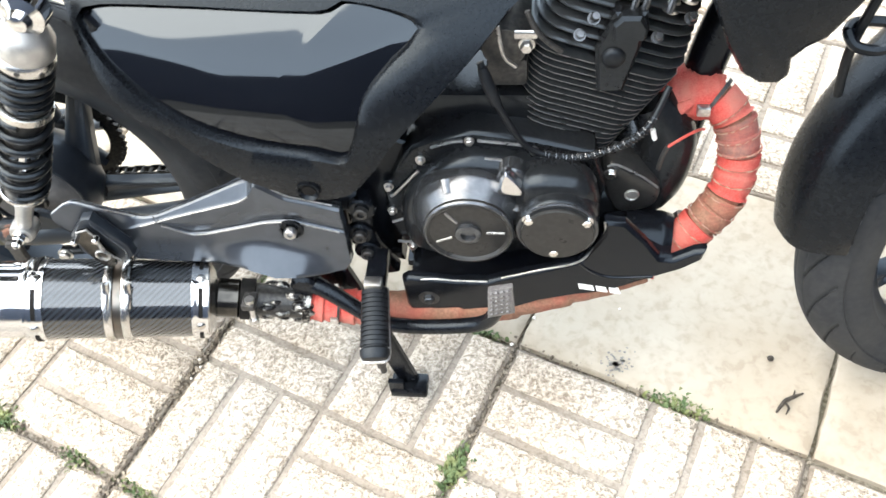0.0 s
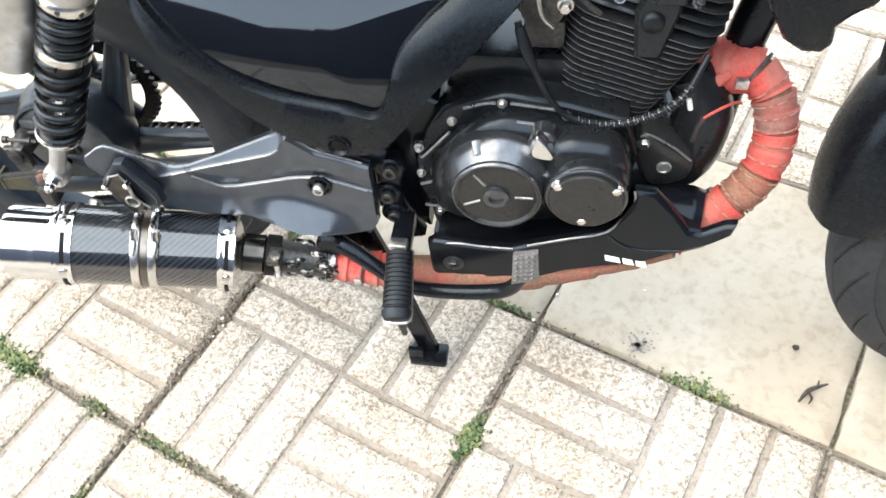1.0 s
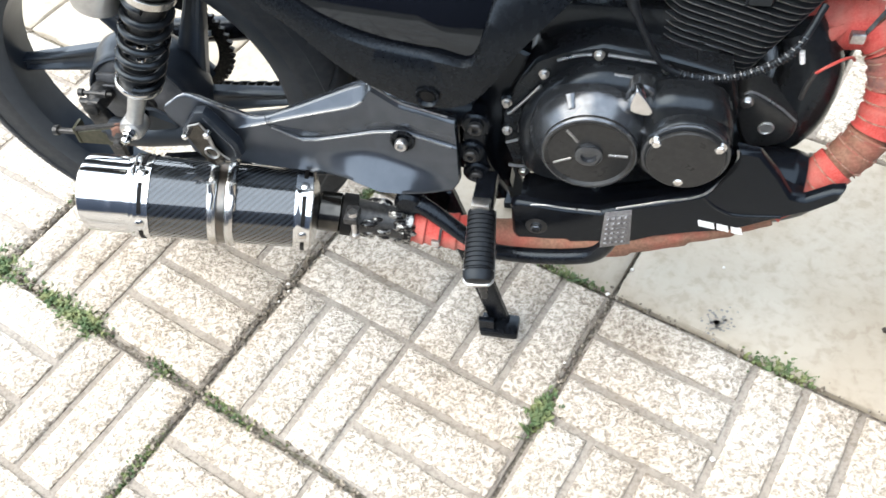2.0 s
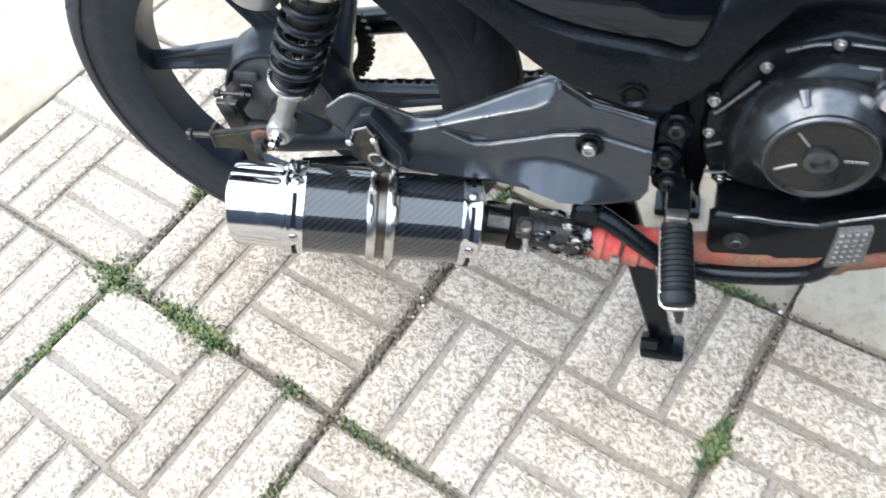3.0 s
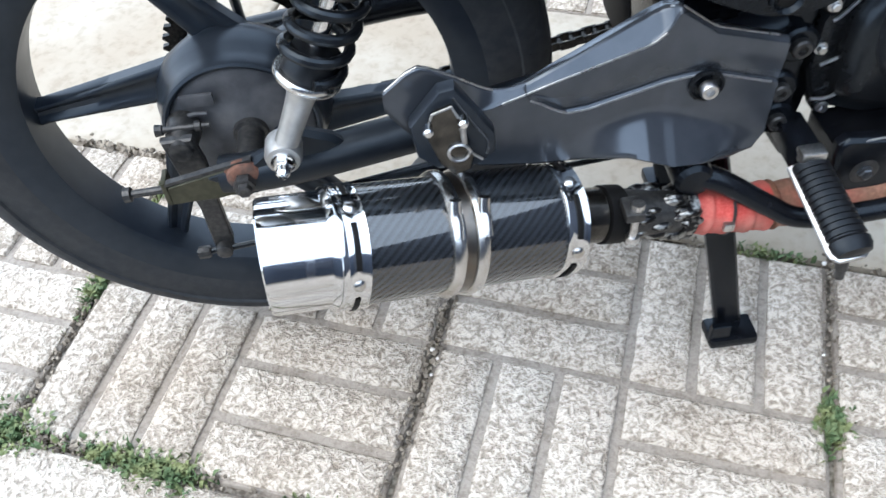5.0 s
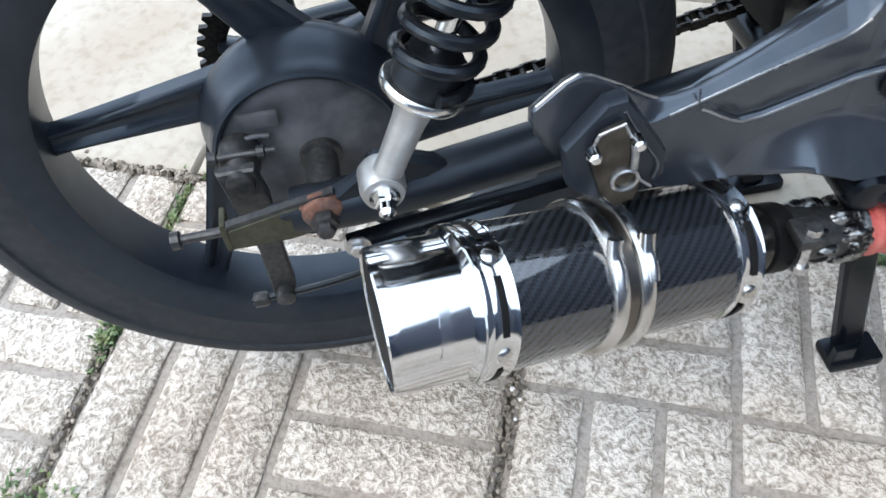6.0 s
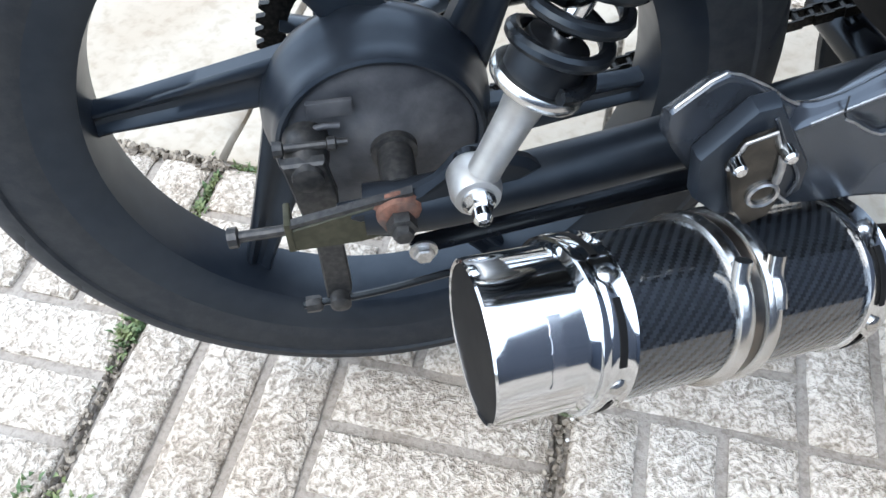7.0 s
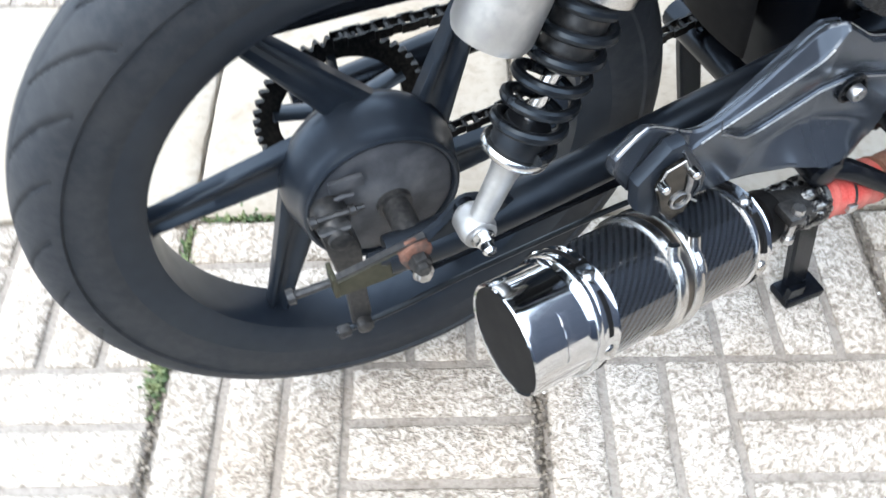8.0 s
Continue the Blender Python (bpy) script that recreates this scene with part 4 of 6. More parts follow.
G_TOP = [(0.117, 0.445), (0.136, 0.4585), (0.144, 0.461), (0.152, 0.4575), (0.198, 0.4265), (0.210, 0.4235), (0.225, 0.425), (0.262, 0.438), (0.288, 0.449), (0.322, 0.4635), (0.334, 0.467), (0.3445, 0.463), (0.374, 0.441), (0.413, 0.430), (0.434, 0.424)]
G_LOW = [(0.117, 0.437), (0.121, 0.428), (0.133, 0.410), (0.150, 0.394), (0.168, 0.372), (0.185, 0.357), (0.234, 0.343), (0.275, 0.335), (0.309, 0.325), (0.345, 0.304), (0.372, 0.303), (0.406, 0.307), (0.426, 0.313), (0.434, 0.328)]
CREASE_A = [(0.117, 0.411), (0.172, 0.410), (0.197, 0.4105), (0.224, 0.416), (0.260, 0.4235), (0.322, 0.4345), (0.332, 0.440), (0.339, 0.449), (0.3445, 0.463), (0.374, 0.441), (0.413, 0.430), (0.434, 0.424)]
CREASE_B = [(0.117, 0.400), (0.200, 0.408), (0.224, 0.4145), (0.240, 0.401), (0.257, 0.389), (0.275, 0.388), (0.316, 0.393), (0.359, 0.399), (0.376, 0.400), (0.434, 0.382)]
FOLD_D = [(0.117, 0.411), (0.224, 0.416), (0.269, 0.411), (0.319, 0.424), (0.356, 0.424), (0.434, 0.412)]
SHELF_C = [(0.255, 0.352), (0.269, 0.366), (0.288, 0.370), (0.326, 0.371), (0.350, 0.365), (0.375, 0.355), (0.407, 0.343), (0.434, 0.327)]
gb = bmesh.new()
columns = []
NX = 158
for i in range(NX + 1):
    x = 0.117 + 0.317 * i / NX
    lo, hi = between(G_LOW, x), between(G_TOP, x)
    za = min(max(between(CREASE_A, x), lo + 0.004), hi - 0.0056)
    zb = min(max(between(CREASE_B, x), lo + 0.003), za - 0.0064)
    zd = min(max(between(FOLD_D, x), zb + 0.0046), za - 0.0008)
    zc = min(max(between(SHELF_C, x), lo + 0.0012), zb - 0.0015)
    step = ramp01(x, 0.222, 0.246)            # how far the band is sunk under the lip
    wing = ramp01(x, 0.168, 0.205)            # how far the upper wing leans back
    shelf = 0.53 * ramp01(x, 0.245, 0.320) * (1 - 0.8 * ramp01(x, 0.375, 0.434))
    prof = []
    for k in range(9):
        zm = lo + (zc - lo) * k / 8
        drop = zc - zm
        prof.append((0.006 + shelf * drop * drop / (drop + 0.004), zm))
    o0, z0 = prof[0]
    prof = [(o0 - 0.012, z0 + 0.004), (o0 - 0.0030, z0 - 0.0010), (o0 - 0.0008, z0 - 0.0006)] + prof
    for k in range(1, 5):
        prof.append((0.006, zc + (zb - 0.0026 - zc) * k / 4))
    prof.append((0.006, zb - 0.0016))
    prof += [(0.0060 - 0.0002 * step, zb - 0.0008), (0.0060 - 0.0013 * step, zb + 0.0010), (0.0060 - 0.0026 * step, zb + 0.0030)]
    prof.append((0.0060 - 0.0029 * step, zb + 0.0034))
    for k in range(1, 6):
        f = k / 5
        prof.append((0.0060 - (0.0030 - 0.0040 * f * (2 - f)) * step, zb + 0.0034 + (zd - zb - 0.0034) * f))
    for k in range(1, 4):
        f = k / 3
        prof.append((0.0060 + 0.0010 * step, zd + (za - 0.0007 - zd) * f))
    ridge = 0.0060 + 0.0010 * step
    prof += [(ridge, za), (ridge - 0.0004 * wing, za + 0.0005), (ridge - 0.0015 * wing, za + 0.0024), (ridge - 0.0027 * wing, za + 0.0044)]
    lean, o1 = 0.47 * wing, ridge - 0.0027 * wing
    span = max(0.0004, hi - 0.0004 - za - 0.0044)
    for k in (0.08, 0.25, 0.5, 0.75, 0.92, 1.0):
        prof.append((o1 - lean * span * k, za + 0.0044 + span * k))
    ot = prof[-1][0]
    rim = 1.0 - 0.6 * ramp01(x, 0.195, 0.225)
    prof += [(ot - 0.0006, hi + 0.0004), (ot - 0.0017, hi + 0.0021), (ot - 0.0028, hi + 0.0037), (ot - 0.0033, hi + 0.0041), (ot - 0.0036 - 0.0045 * rim, hi + 0.0034 + 0.0018 * rim), (ot - 0.0036 - 0.0080 * rim, hi + 0.0034 + 0.0018 * rim)]
    columns.append([gb.verts.new((x, guard_bend(x, 0) - o, zm + 0.9 * (o - 0.006))) for o, zm in prof])
for p, q in zip(columns, columns[1:]):
    for k in range(len(p) - 1):
        gb.faces.new((p[k], p[k + 1], q[k + 1], q[k]))
gback = [[gb.verts.new((v.co.x, max(v.co.y, guard_bend(v.co.x, 0) + 0.002) + 0.006 * ramp01(v.co.x, 0.20, 0.26), v.co.z)) for v in (c[0], c[-1])] for c in columns]
for (p, q), (c, e) in zip(zip(gback, gback[1:]), zip(columns, columns[1:])):
    gb.faces.new((p[0], q[0], q[1], p[1]))
    gb.faces.new((p[0], q[0], e[0], c[0]))
    gb.faces.new((p[1], q[1], e[-1], c[-1]))
for c, p in ((columns[0], gback[0]), (columns[-1], gback[-1])):
    gb.faces.new(c + [p[1], p[0]])
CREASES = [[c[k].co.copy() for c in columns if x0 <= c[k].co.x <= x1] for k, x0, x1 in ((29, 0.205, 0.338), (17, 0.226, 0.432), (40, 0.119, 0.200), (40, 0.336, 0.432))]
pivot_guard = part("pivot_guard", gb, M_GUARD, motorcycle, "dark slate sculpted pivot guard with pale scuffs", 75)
# the creases' highlights, put in as thin pale tubes
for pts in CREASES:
    part("crease", tube([p + Vector((0, 0.0004, -0.0003)) for p in pts[::4]], 0.0010, 8, smooth=False), M_EDGE, pivot_guard, "pale highlight line along the crease")
part("seam", tube([(0.2235, guard_bend(0.2235, 0) - 0.0052, 0.4255), (0.2240, guard_bend(0.224, 0) - 0.0066, 0.4165), (0.2275, guard_bend(0.2275, 0) - 0.0064, 0.4110)], 0.0006, 6, smooth=False), M_GUARD, pivot_guard)
part("guard_bolt", sockethead((0.373, -0.148, 0.389), OUT, 0.0075, 0.008), M_STEEL, pivot_guard)
part("bolt_cup", lathe((0.373, -0.144, 0.389), OUT, [(0, 0.0145), (0.003, 0.0145), (0.0035, 0.012), (0.0008, 0.0115), (0.0008, 0.0002)], 30), M_PLASTIC, pivot_guard)

# foot peg hanger, peg and brake pedal
hanger_plate = plate([(0.432, 0.345), (0.436, 0.372), (0.440, 0.400), (0.448, 0.415), (0.462, 0.412), (0.466, 0.390), (0.463, 0.356), (0.468, 0.325), (0.476, 0.300), (0.486, 0.280), (0.470, 0.276), (0.456, 0.296), (0.444, 0.316)], [(0.002, -0.100), (0, -0.102), (0, -0.118), (0.002, -0.121)])
peg_hanger = part("peg_hanger", hanger_plate, M_FRAME, motorcycle, "black cast foot peg hanger")
for x, z, r in ((0.447, 0.358, 0.0085), (0.452, 0.325, 0.0080), (0.454, 0.401, 0.0085)):
    part("boss", lathe((x, -0.118, z), OUT, [(0, 0.017), (0.006, 0.0165), (0.008, 0.014)], 28), M_FRAME, peg_hanger)
    part("bolt", sockethead((x, -0.126, z), OUT, r, 0.007), M_DULL, peg_hanger)
clevis = box(0.453, 0.478, -0.172, -0.118, 0.303, 0.326, 0.004)
part("clevis", clevis, M_FRAME, peg_hanger, "black peg clevis")
part("clevis_plate", box(0.454, 0.476, -0.180, -0.165, 0.317, 0.330, 0.003), M_STEEL, peg_hanger)
PEG0, PEG1 = Vector((0.4655, -0.172, 0.314)), Vector((0.474, -0.255, 0.292))
PEGD = (PEG1 - PEG0).normalized()
prof = [(0, 0.0150), (0.002, 0.0175)]
for k in range(12):
    s = 0.006 + k * 0.0058
    prof += [(s, 0.0180), (s + 0.0034, 0.0180), (s + 0.0040, 0.0160), (s + 0.0054, 0.0160)]
prof += [(0.0775, 0.0185), (0.084, 0.0180), (0.089, 0.0150), (0.0905, 0.008)]
def flattened(bm, squash, drop, widen):
    """Squashes a turned shape round the peg's axis into a flat-topped paddle that widens outwards."""
    side = PEGD.cross(Vector((0, 0, 1))).normalized()
    up = side.cross(PEGD).normalized()
    for v in bm.verts:
        off = v.co - PEG0
        s_ = off.dot(PEGD)
        g = 0.88 + widen * max(0.0, s_) / 0.09
        v.co = PEG0 + PEGD * s_ + side * (off.dot(side) * g) + up * (off.dot(up) * squash - drop)
    return bm


foot_peg = part("foot_peg", flattened(lathe(PEG0, PEGD, prof, 32), 0.62, -0.001, 0.10), M_RUBBER, motorcycle, "ribbed black rubber foot peg in a bright metal tray", 30)
part("tray", flattened(lathe(PEG0, PEGD, [(-0.004, 0.0120), (-0.002, 0.0188), (0.080, 0.0193), (0.087, 0.0178), (0.0915, 0.0125), (0.0922, 0.004)], 32), 0.24, 0.0065, 0.09), M_STEEL, foot_peg, "bright worn metal tray")
part("feeler", lathe(PEG1 - PEGD * 0.010 + Vector((0.002, 0, -0.014)), (0.12, -0.05, -1), [(0, 0.0055), (0.020, 0.0055), (0.021, 0.004), (0.032, 0.004)], 12), M_DULL, foot_peg)
PEDAL = [(0.374, -0.150, 0.297), (0.400, -0.160, 0.291), (0.440, -0.172, 0.268), (0.470, -0.182, 0.256), (0.520, -0.190, 0.262), (0.575, -0.196, 0.277), (0.600, -0.200, 0.293), (0.612, -0.203, 0.318), (0.616, -0.204, 0.340)]
brake_pedal = part("brake_pedal", tube(PEDAL, [0.013, 0.011, 0.010, 0.0095, 0.0095, 0.0095, 0.009, 0.0085, 0.008], 16), M_FRAME, motorcycle, "black tubular brake pedal")
part("pivot_boss", lathe((0.374, -0.120, 0.297), OUT, [(0, 0.018), (0.040, 0.018), (0.044, 0.014), (0.045, 0.008)], 28), M_FRAME, brake_pedal)
pad = plate([(0.603, 0.318), (0.634, 0.330), (0.631, 0.378), (0.604, 0.370)], [(0.003, -0.203), (0, -0.206), (0, -0.212), (0.003, -0.214)])
brake_pad = part("pedal_pad", pad, M_PAD, brake_pedal, "worn grey knurled pedal pad")
for i in range(6):
    for j in range(4):
        u, v = (j + 0.5) / 4, (i + 0.5) / 6
        x = 0.6055 + 0.024 * u
        z = 0.324 + 0.046 * v + 0.008 * u
        part("knurl", lathe((x, -0.2135, z), OUT, [(0, 0.0032), (0.0016, 0.0018)], 4), M_PAD, brake_pad)

# centre stand
for side, y in (("near", -0.118), ("far", 0.118)):
    leg = plate([(0.396, 0.288), (0.420, 0.288), (0.4360, 0.230), (0.4900, 0.006), (0.4600, 0.006), (0.4050, 0.230)], [(0.003, y + 0.007), (0, y + 0.004), (0, y - 0.004), (0.003, y - 0.007)])
    if y < 0:
        stand = part("centre_stand", leg, M_FRAME, motorcycle, "black flat-bar centre stand with square feet")
        part("foot", box(0.447, 0.503, y - 0.026, y + 0.010, -0.003, 0.012, 0.005), M_FRAME, stand)
        part("foot_web", plate([(0.446, 0.006), (0.446, 0.034), (0.468, 0.034), (0.470, 0.006)], [(0.001, y - 0.014), (0, y - 0.015), (0, y - 0.021), (0.001, y - 0.022)]), M_FRAME, stand)
        part("pivot_tube", tube([(0.398, -0.125, 0.275), (0.398, 0.125, 0.275)], 0.019, 16), M_FRAME, stand)
    else:
        part("far_leg", leg, M_FRAME, stand)
        part("foot", box(0.446, 0.512, y - 0.012, y + 0.032, -0.002, 0.016, 0.005), M_FRAME, stand)

# engine
crank = plate([(0.479, 0.406), (0.480, 0.358), (0.494, 0.318), (0.543, 0.300), (0.592, 0.299), (0.680, 0.322), (0.723, 0.356), (0.732, 0.429), (0.716, 0.480), (0.648, 0.497), (0.584, 0.507), (0.543, 0.496), (0.516, 0.482), (0.496, 0.450)], [(0.004, 0.10), (0, 0.09), (0, -0.098), (0.002, -0.102), (0.004, -0.104)])
engine = part("engine", crank, M_ENGINE, motorcycle, "black air-cooled single-cylinder engine")
case = plate([(0.486, 0.406), (0.487, 0.360), (0.499, 0.324), (0.543, 0.306), (0.592, 0.305), (0.678, 0.328), (0.716, 0.358), (0.724, 0.429), (0.708, 0.474), (0.648, 0.490), (0.584, 0.500), (0.545, 0.488), (0.504, 0.446)], [(0.013, -0.102), (0.013, -0.112), (0.016, -0.120), (0.021, -0.126), (0.028, -0.130)], rounded=2)
clutch_case = part("clutch_case", case, M_ENGINE, engine, "satin black clutch case", 50)
dome = lathe((0.581, -0.120, 0.410), OUT, [(0, 0.0665), (0.014, 0.0655), (0.019, 0.0640), (0.028, 0.0590), (0.037, 0.0520), (0.040, 0.0500)], 72)
clutch_cover = part("clutch_cover", dome, M_COVER, engine, "round grey clutch cover with a dusty face", 40)
part("cover_face", lathe((0.581, -0.1545, 0.411), OUT, [(0, 0.0500), (0.007, 0.0505), (0.010, 0.0485), (0.011, 0.046), (0.008, 0.043), (0.008, 0.0002)], 64), M_COVER_FACE, clutch_cover, "dusty recessed disc face")
part("rim", lathe((0.581, -0.1622, 0.411), OUT, [(0, 0.0507), (0.0018, 0.0500), (0.0026, 0.0490), (0.0026, 0.0478), (0, 0.0474)], 64, closed=True), M_COVER, clutch_cover)
part("centre_ring", lathe((0.581, -0.1610, 0.411), OUT, [(0, 0.015), (0.006, 0.0145), (0.0072, 0.012), (0.007, 0.0085), (0.003, 0.0075), (0.003, 0.0002)], 40), M_COVER, clutch_cover)
for a in (0, 128, 205):
    ca, sa = math.cos(radians(a)), math.sin(radians(a))
    part("face_rib", tube([(0.581 + 0.020 * ca, -0.1628, 0.411 + 0.020 * sa), (0.581 + 0.040 * ca, -0.1628, 0.411 + 0.040 * sa)], 0.0016, 8), M_EDGE, clutch_cover)
for a in (28, 112, 250):
    ca, sa = math.cos(radians(a)), math.sin(radians(a))
    part("dome_notch", tube([(0.581 + 0.0635 * ca, -0.1385, 0.410 + 0.0635 * sa), (0.581 + 0.0560 * ca, -0.1520, 0.410 + 0.0560 * sa)], [0.0065, 0.0045], 12, flat=0.5), M_COVER, clutch_cover)
FILTER = Vector((0.6775, -0.120, 0.422))
second = lathe(FILTER, OUT, [(0, 0.0475), (0.030, 0.0460), (0.041, 0.0450), (0.046, 0.0435), (0.049, 0.0405), (0.0495, 0.0380)], 64)
rotor_cover = part("filter_cover", second, M_ENGINE, engine, "round black filter cover")
part("cover_plate", lathe(FILTER + Vector((0, -0.0475, -0.001)), OUT, [(0, 0.0390), (0.0040, 0.0390), (0.0052, 0.0375), (0.0056, 0.0002)], 56), M_COVER_FACE, rotor_cover, "flat dusty cover plate")
part("rim", lathe(FILTER + Vector((0, -0.0455, 0)), OUT, [(0, 0.0440), (0.0016, 0.0437), (0.0026, 0.0424), (0.0026, 0.0410), (0, 0.0405)], 64, closed=True), M_COVER, rotor_cover, "bright rounded rim")
for x, z in ((0.6465, 0.4420), (0.7080, 0.4405), (0.6750, 0.3900)):
    part("ear", lathe((x, -0.140, z), OUT, [(0, 0.0095), (0.026, 0.0095), (0.0275, 0.0080)], 20), M_ENGINE, rotor_cover)
    part("bolt", hexhead((x, -0.1675, z), OUT, 0.0052, 0.0065), M_CHROME, rotor_cover)
case_lobe = plate([(0.628, 0.385), (0.630, 0.445), (0.640, 0.476), (0.672, 0.482), (0.706, 0.474), (0.722, 0.440), (0.718, 0.395), (0.690, 0.370), (0.650, 0.366)], [(0, -0.118), (0, -0.138), (0.005, -0.148), (0.012, -0.153)], rounded=3)
part("case_lobe", case_lobe, M_ENGINE, engine, "", 50)
for x, z in ((0.486, 0.421), (0.526, 0.465), (0.581, 0.494), (0.650, 0.482), (0.505, 0.315), (0.486, 0.380), (0.531, 0.329), (0.590, 0.306)):
    part("case_boss", lathe((x, -0.090, z), OUT, [(0, 0.0085), (0.012, 0.0085), (0.014, 0.0070)], 18), M_ENGINE, clutch_case)
    part("case_bolt", hexhead((x, -0.104, z), OUT, 0.0042, 0.0060), M_STEEL, clutch_case)
# highlights on the case's sharp ridges, drawn as thin bright tubes
RIBS = (([(0.487, 0.409), (0.494, 0.414), (0.523, 0.451)], -0.108), ([(0.486, 0.368), (0.510, 0.377), (0.525, 0.375)], -0.112), ([(0.488, 0.330), (0.506, 0.330), (0.527, 0.346)], -0.110),
        ([(0.539, 0.484), (0.560, 0.492), (0.574, 0.494)], -0.105), ([(0.590, 0.495), (0.641, 0.489)], -0.105), ([(0.598, 0.482), (0.638, 0.478)], -0.119),
        ([(0.640, 0.465), (0.655, 0.470), (0.665, 0.475), (0.673, 0.473)], -0.127), ([(0.641, 0.398), (0.643, 0.425), (0.648, 0.445)], -0.138))
for pts, y in RIBS:
    part("case_rib", tube([(x, y, z) for x, z in pts], 0.0018, 6), M_EDGE, clutch_case, "thin bright highlight line on the ridge")
oil_cap = lathe((0.627, -0.118, 0.470), OUT, [(0, 0.0155), (0.018, 0.0155), (0.020, 0.0135)], 32)
oil_cap = part("oil_cap", oil_cap, M_COVER, engine, "oil filler cap with a worn bright grip")
part("grip", plate([(0.615, 0.462), (0.618, 0.488), (0.626, 0.488), (0.642, 0.464), (0.636, 0.456)], [(0, -0.138), (0.001, -0.147), (0.003, -0.150)], rounded=3), M_BADGE, oil_cap, "worn bright grip")
starter = plate([(0.726, 0.424), (0.731, 0.446), (0.742, 0.450), (0.770, 0.434), (0.793, 0.415), (0.793, 0.388), (0.772, 0.373), (0.745, 0.376)], [(0, -0.055), (0, -0.085), (0.003, -0.092), (0.006, -0.094)], rounded=3)
starter = part("starter_cover", starter, M_COVER_FACE, engine, "dusty grey starter cover")
part("bolt", hexhead((0.7365, -0.094, 0.438), OUT, 0.0056, 0.006), M_STEEL, starter)
part("dimple", lathe((0.763, -0.0925, 0.404), OUT, [(0, 0.0085), (0.0032, 0.0085), (0.0042, 0.0070), (0.0030, 0.0055), (0.0030, 0.0002)], 24), M_SILVER, starter)
# bright tube as the highlight of the cover's upper edge
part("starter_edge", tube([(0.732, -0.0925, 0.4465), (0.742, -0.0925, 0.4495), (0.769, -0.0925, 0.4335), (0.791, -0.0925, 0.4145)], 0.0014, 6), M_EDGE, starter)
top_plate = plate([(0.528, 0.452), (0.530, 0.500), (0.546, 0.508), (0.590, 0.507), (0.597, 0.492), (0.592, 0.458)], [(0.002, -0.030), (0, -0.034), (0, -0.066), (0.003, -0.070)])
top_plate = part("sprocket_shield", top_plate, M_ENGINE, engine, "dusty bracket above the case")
# likewise a bright tube for the bracket's top edge highlight
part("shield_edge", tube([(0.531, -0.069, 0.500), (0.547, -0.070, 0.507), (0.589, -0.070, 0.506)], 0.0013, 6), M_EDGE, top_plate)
part("crankcase_top", box(0.515, 0.665, -0.072, 0.072, 0.470, 0.530, 0.012), M_ENGINE, engine)
part("front_case", tube([(0.725, -0.05, 0.36), (0.785, -0.05, 0.38), (0.80, -0.045, 0.45), (0.775, -0.04, 0.50)], [0.040, 0.036, 0.033, 0.025], 18), M_ENGINE, engine)
part("starter_motor", tube([(0.763, -0.060, 0.408), (0.763, 0.06, 0.412)], 0.030, 24), M_ENGINE, engine)

# cylinder: finned plates stacked along a forward-leaning axis
CB, CA = Vector((0.682, 0.0, 0.462)), Vector((0.300, 0.0, 0.954)).normalized()
CF = Vector((CA.z, 0, -CA.x))


def fin(height, half_x, half_y, thick, round_=0.03):
    bm = bmesh.new()
    pts = []
    for cx, cy, a0 in ((half_x - round_, half_y - round_, 0), (-half_x + round_, half_y - round_, 90), (-half_x + round_, -half_y + round_, 180), (half_x - round_, -half_y + round_, 270)):
        for k in range(5):
            a = radians(a0 + 22.5 * k)
            pts.append((cx + round_ * math.cos(a), cy + round_ * math.sin(a)))
    rows = []
    for h, ins in ((0, 0.0012), (thick * 0.35, 0), (thick * 0.55, 0), (thick, 0.0022)):
        c = CB + CA * (height + h)
        rows.append([bm.verts.new(c + CF * (x * (1 - ins / half_x)) + Vector((0, y * (1 - ins / half_y), 0))) for x, y in pts])
    for p, q in zip(rows, rows[1:]):
        for j in range(len(p)):
            bm.faces.new((p[j], p[(j + 1) % len(p)], q[(j + 1) % len(p)], q[j]))
    bm.faces.new(rows[0])
    bm.faces.new(rows[-1])
    return bm


cylinder = part("cylinder", fin(-0.01, 0.046, 0.060, 0.20), M_ENGINE, engine, "black finned cylinder and head")
for k in range(15):
    h = 0.008 + 0.0079 * k
    part("fin", fin(h, 0.058 + 0.0016 * k, 0.078 + 0.0003 * k, 0.0026), M_FIN, cylinder)
    # bright strip: worn fin edge and its sky highlight in one colour
    part("fin_edge", fin(h + 0.0010, 0.0583 + 0.0016 * k, 0.0783 + 0.0003 * k, 0.0009), M_EDGE, cylinder)
for k in range(6):
    part("head_fin", fin(0.132 + 0.0115 * k, 0.082 - 0.002 * k, 0.080 - 0.002 * k, 0.0038), M_FIN, cylinder)
strap = [(0.6400, -0.092, 0.648), (0.6460, -0.094, 0.634), (0.6540, -0.094, 0.621), (0.6640, -0.094, 0.611), (0.6740, -0.093, 0.603)]
part("lead_clip", tube(strap, 0.0030, 10), M_DULL, cylinder, "curved grey lead clip")
part("centre_column", plate([(0.712, 0.545), (0.706, 0.600), (0.722, 0.640), (0.752, 0.640), (0.750, 0.600), (0.738, 0.545)], [(0.002, -0.060), (0, -0.066), (0, -0.082), (0.004, -0.086)]), M_ENGINE, cylinder, "plain column between the fins")
part("valve_box", plate([(0.722, 0.613), (0.720, 0.632), (0.728, 0.641), (0.746, 0.641), (0.754, 0.628), (0.752, 0.613)], [(0.001, -0.070), (0, -0.074), (0, -0.090), (0.003, -0.094)]), M_ENGINE, cylinder, "small valve cover boss")
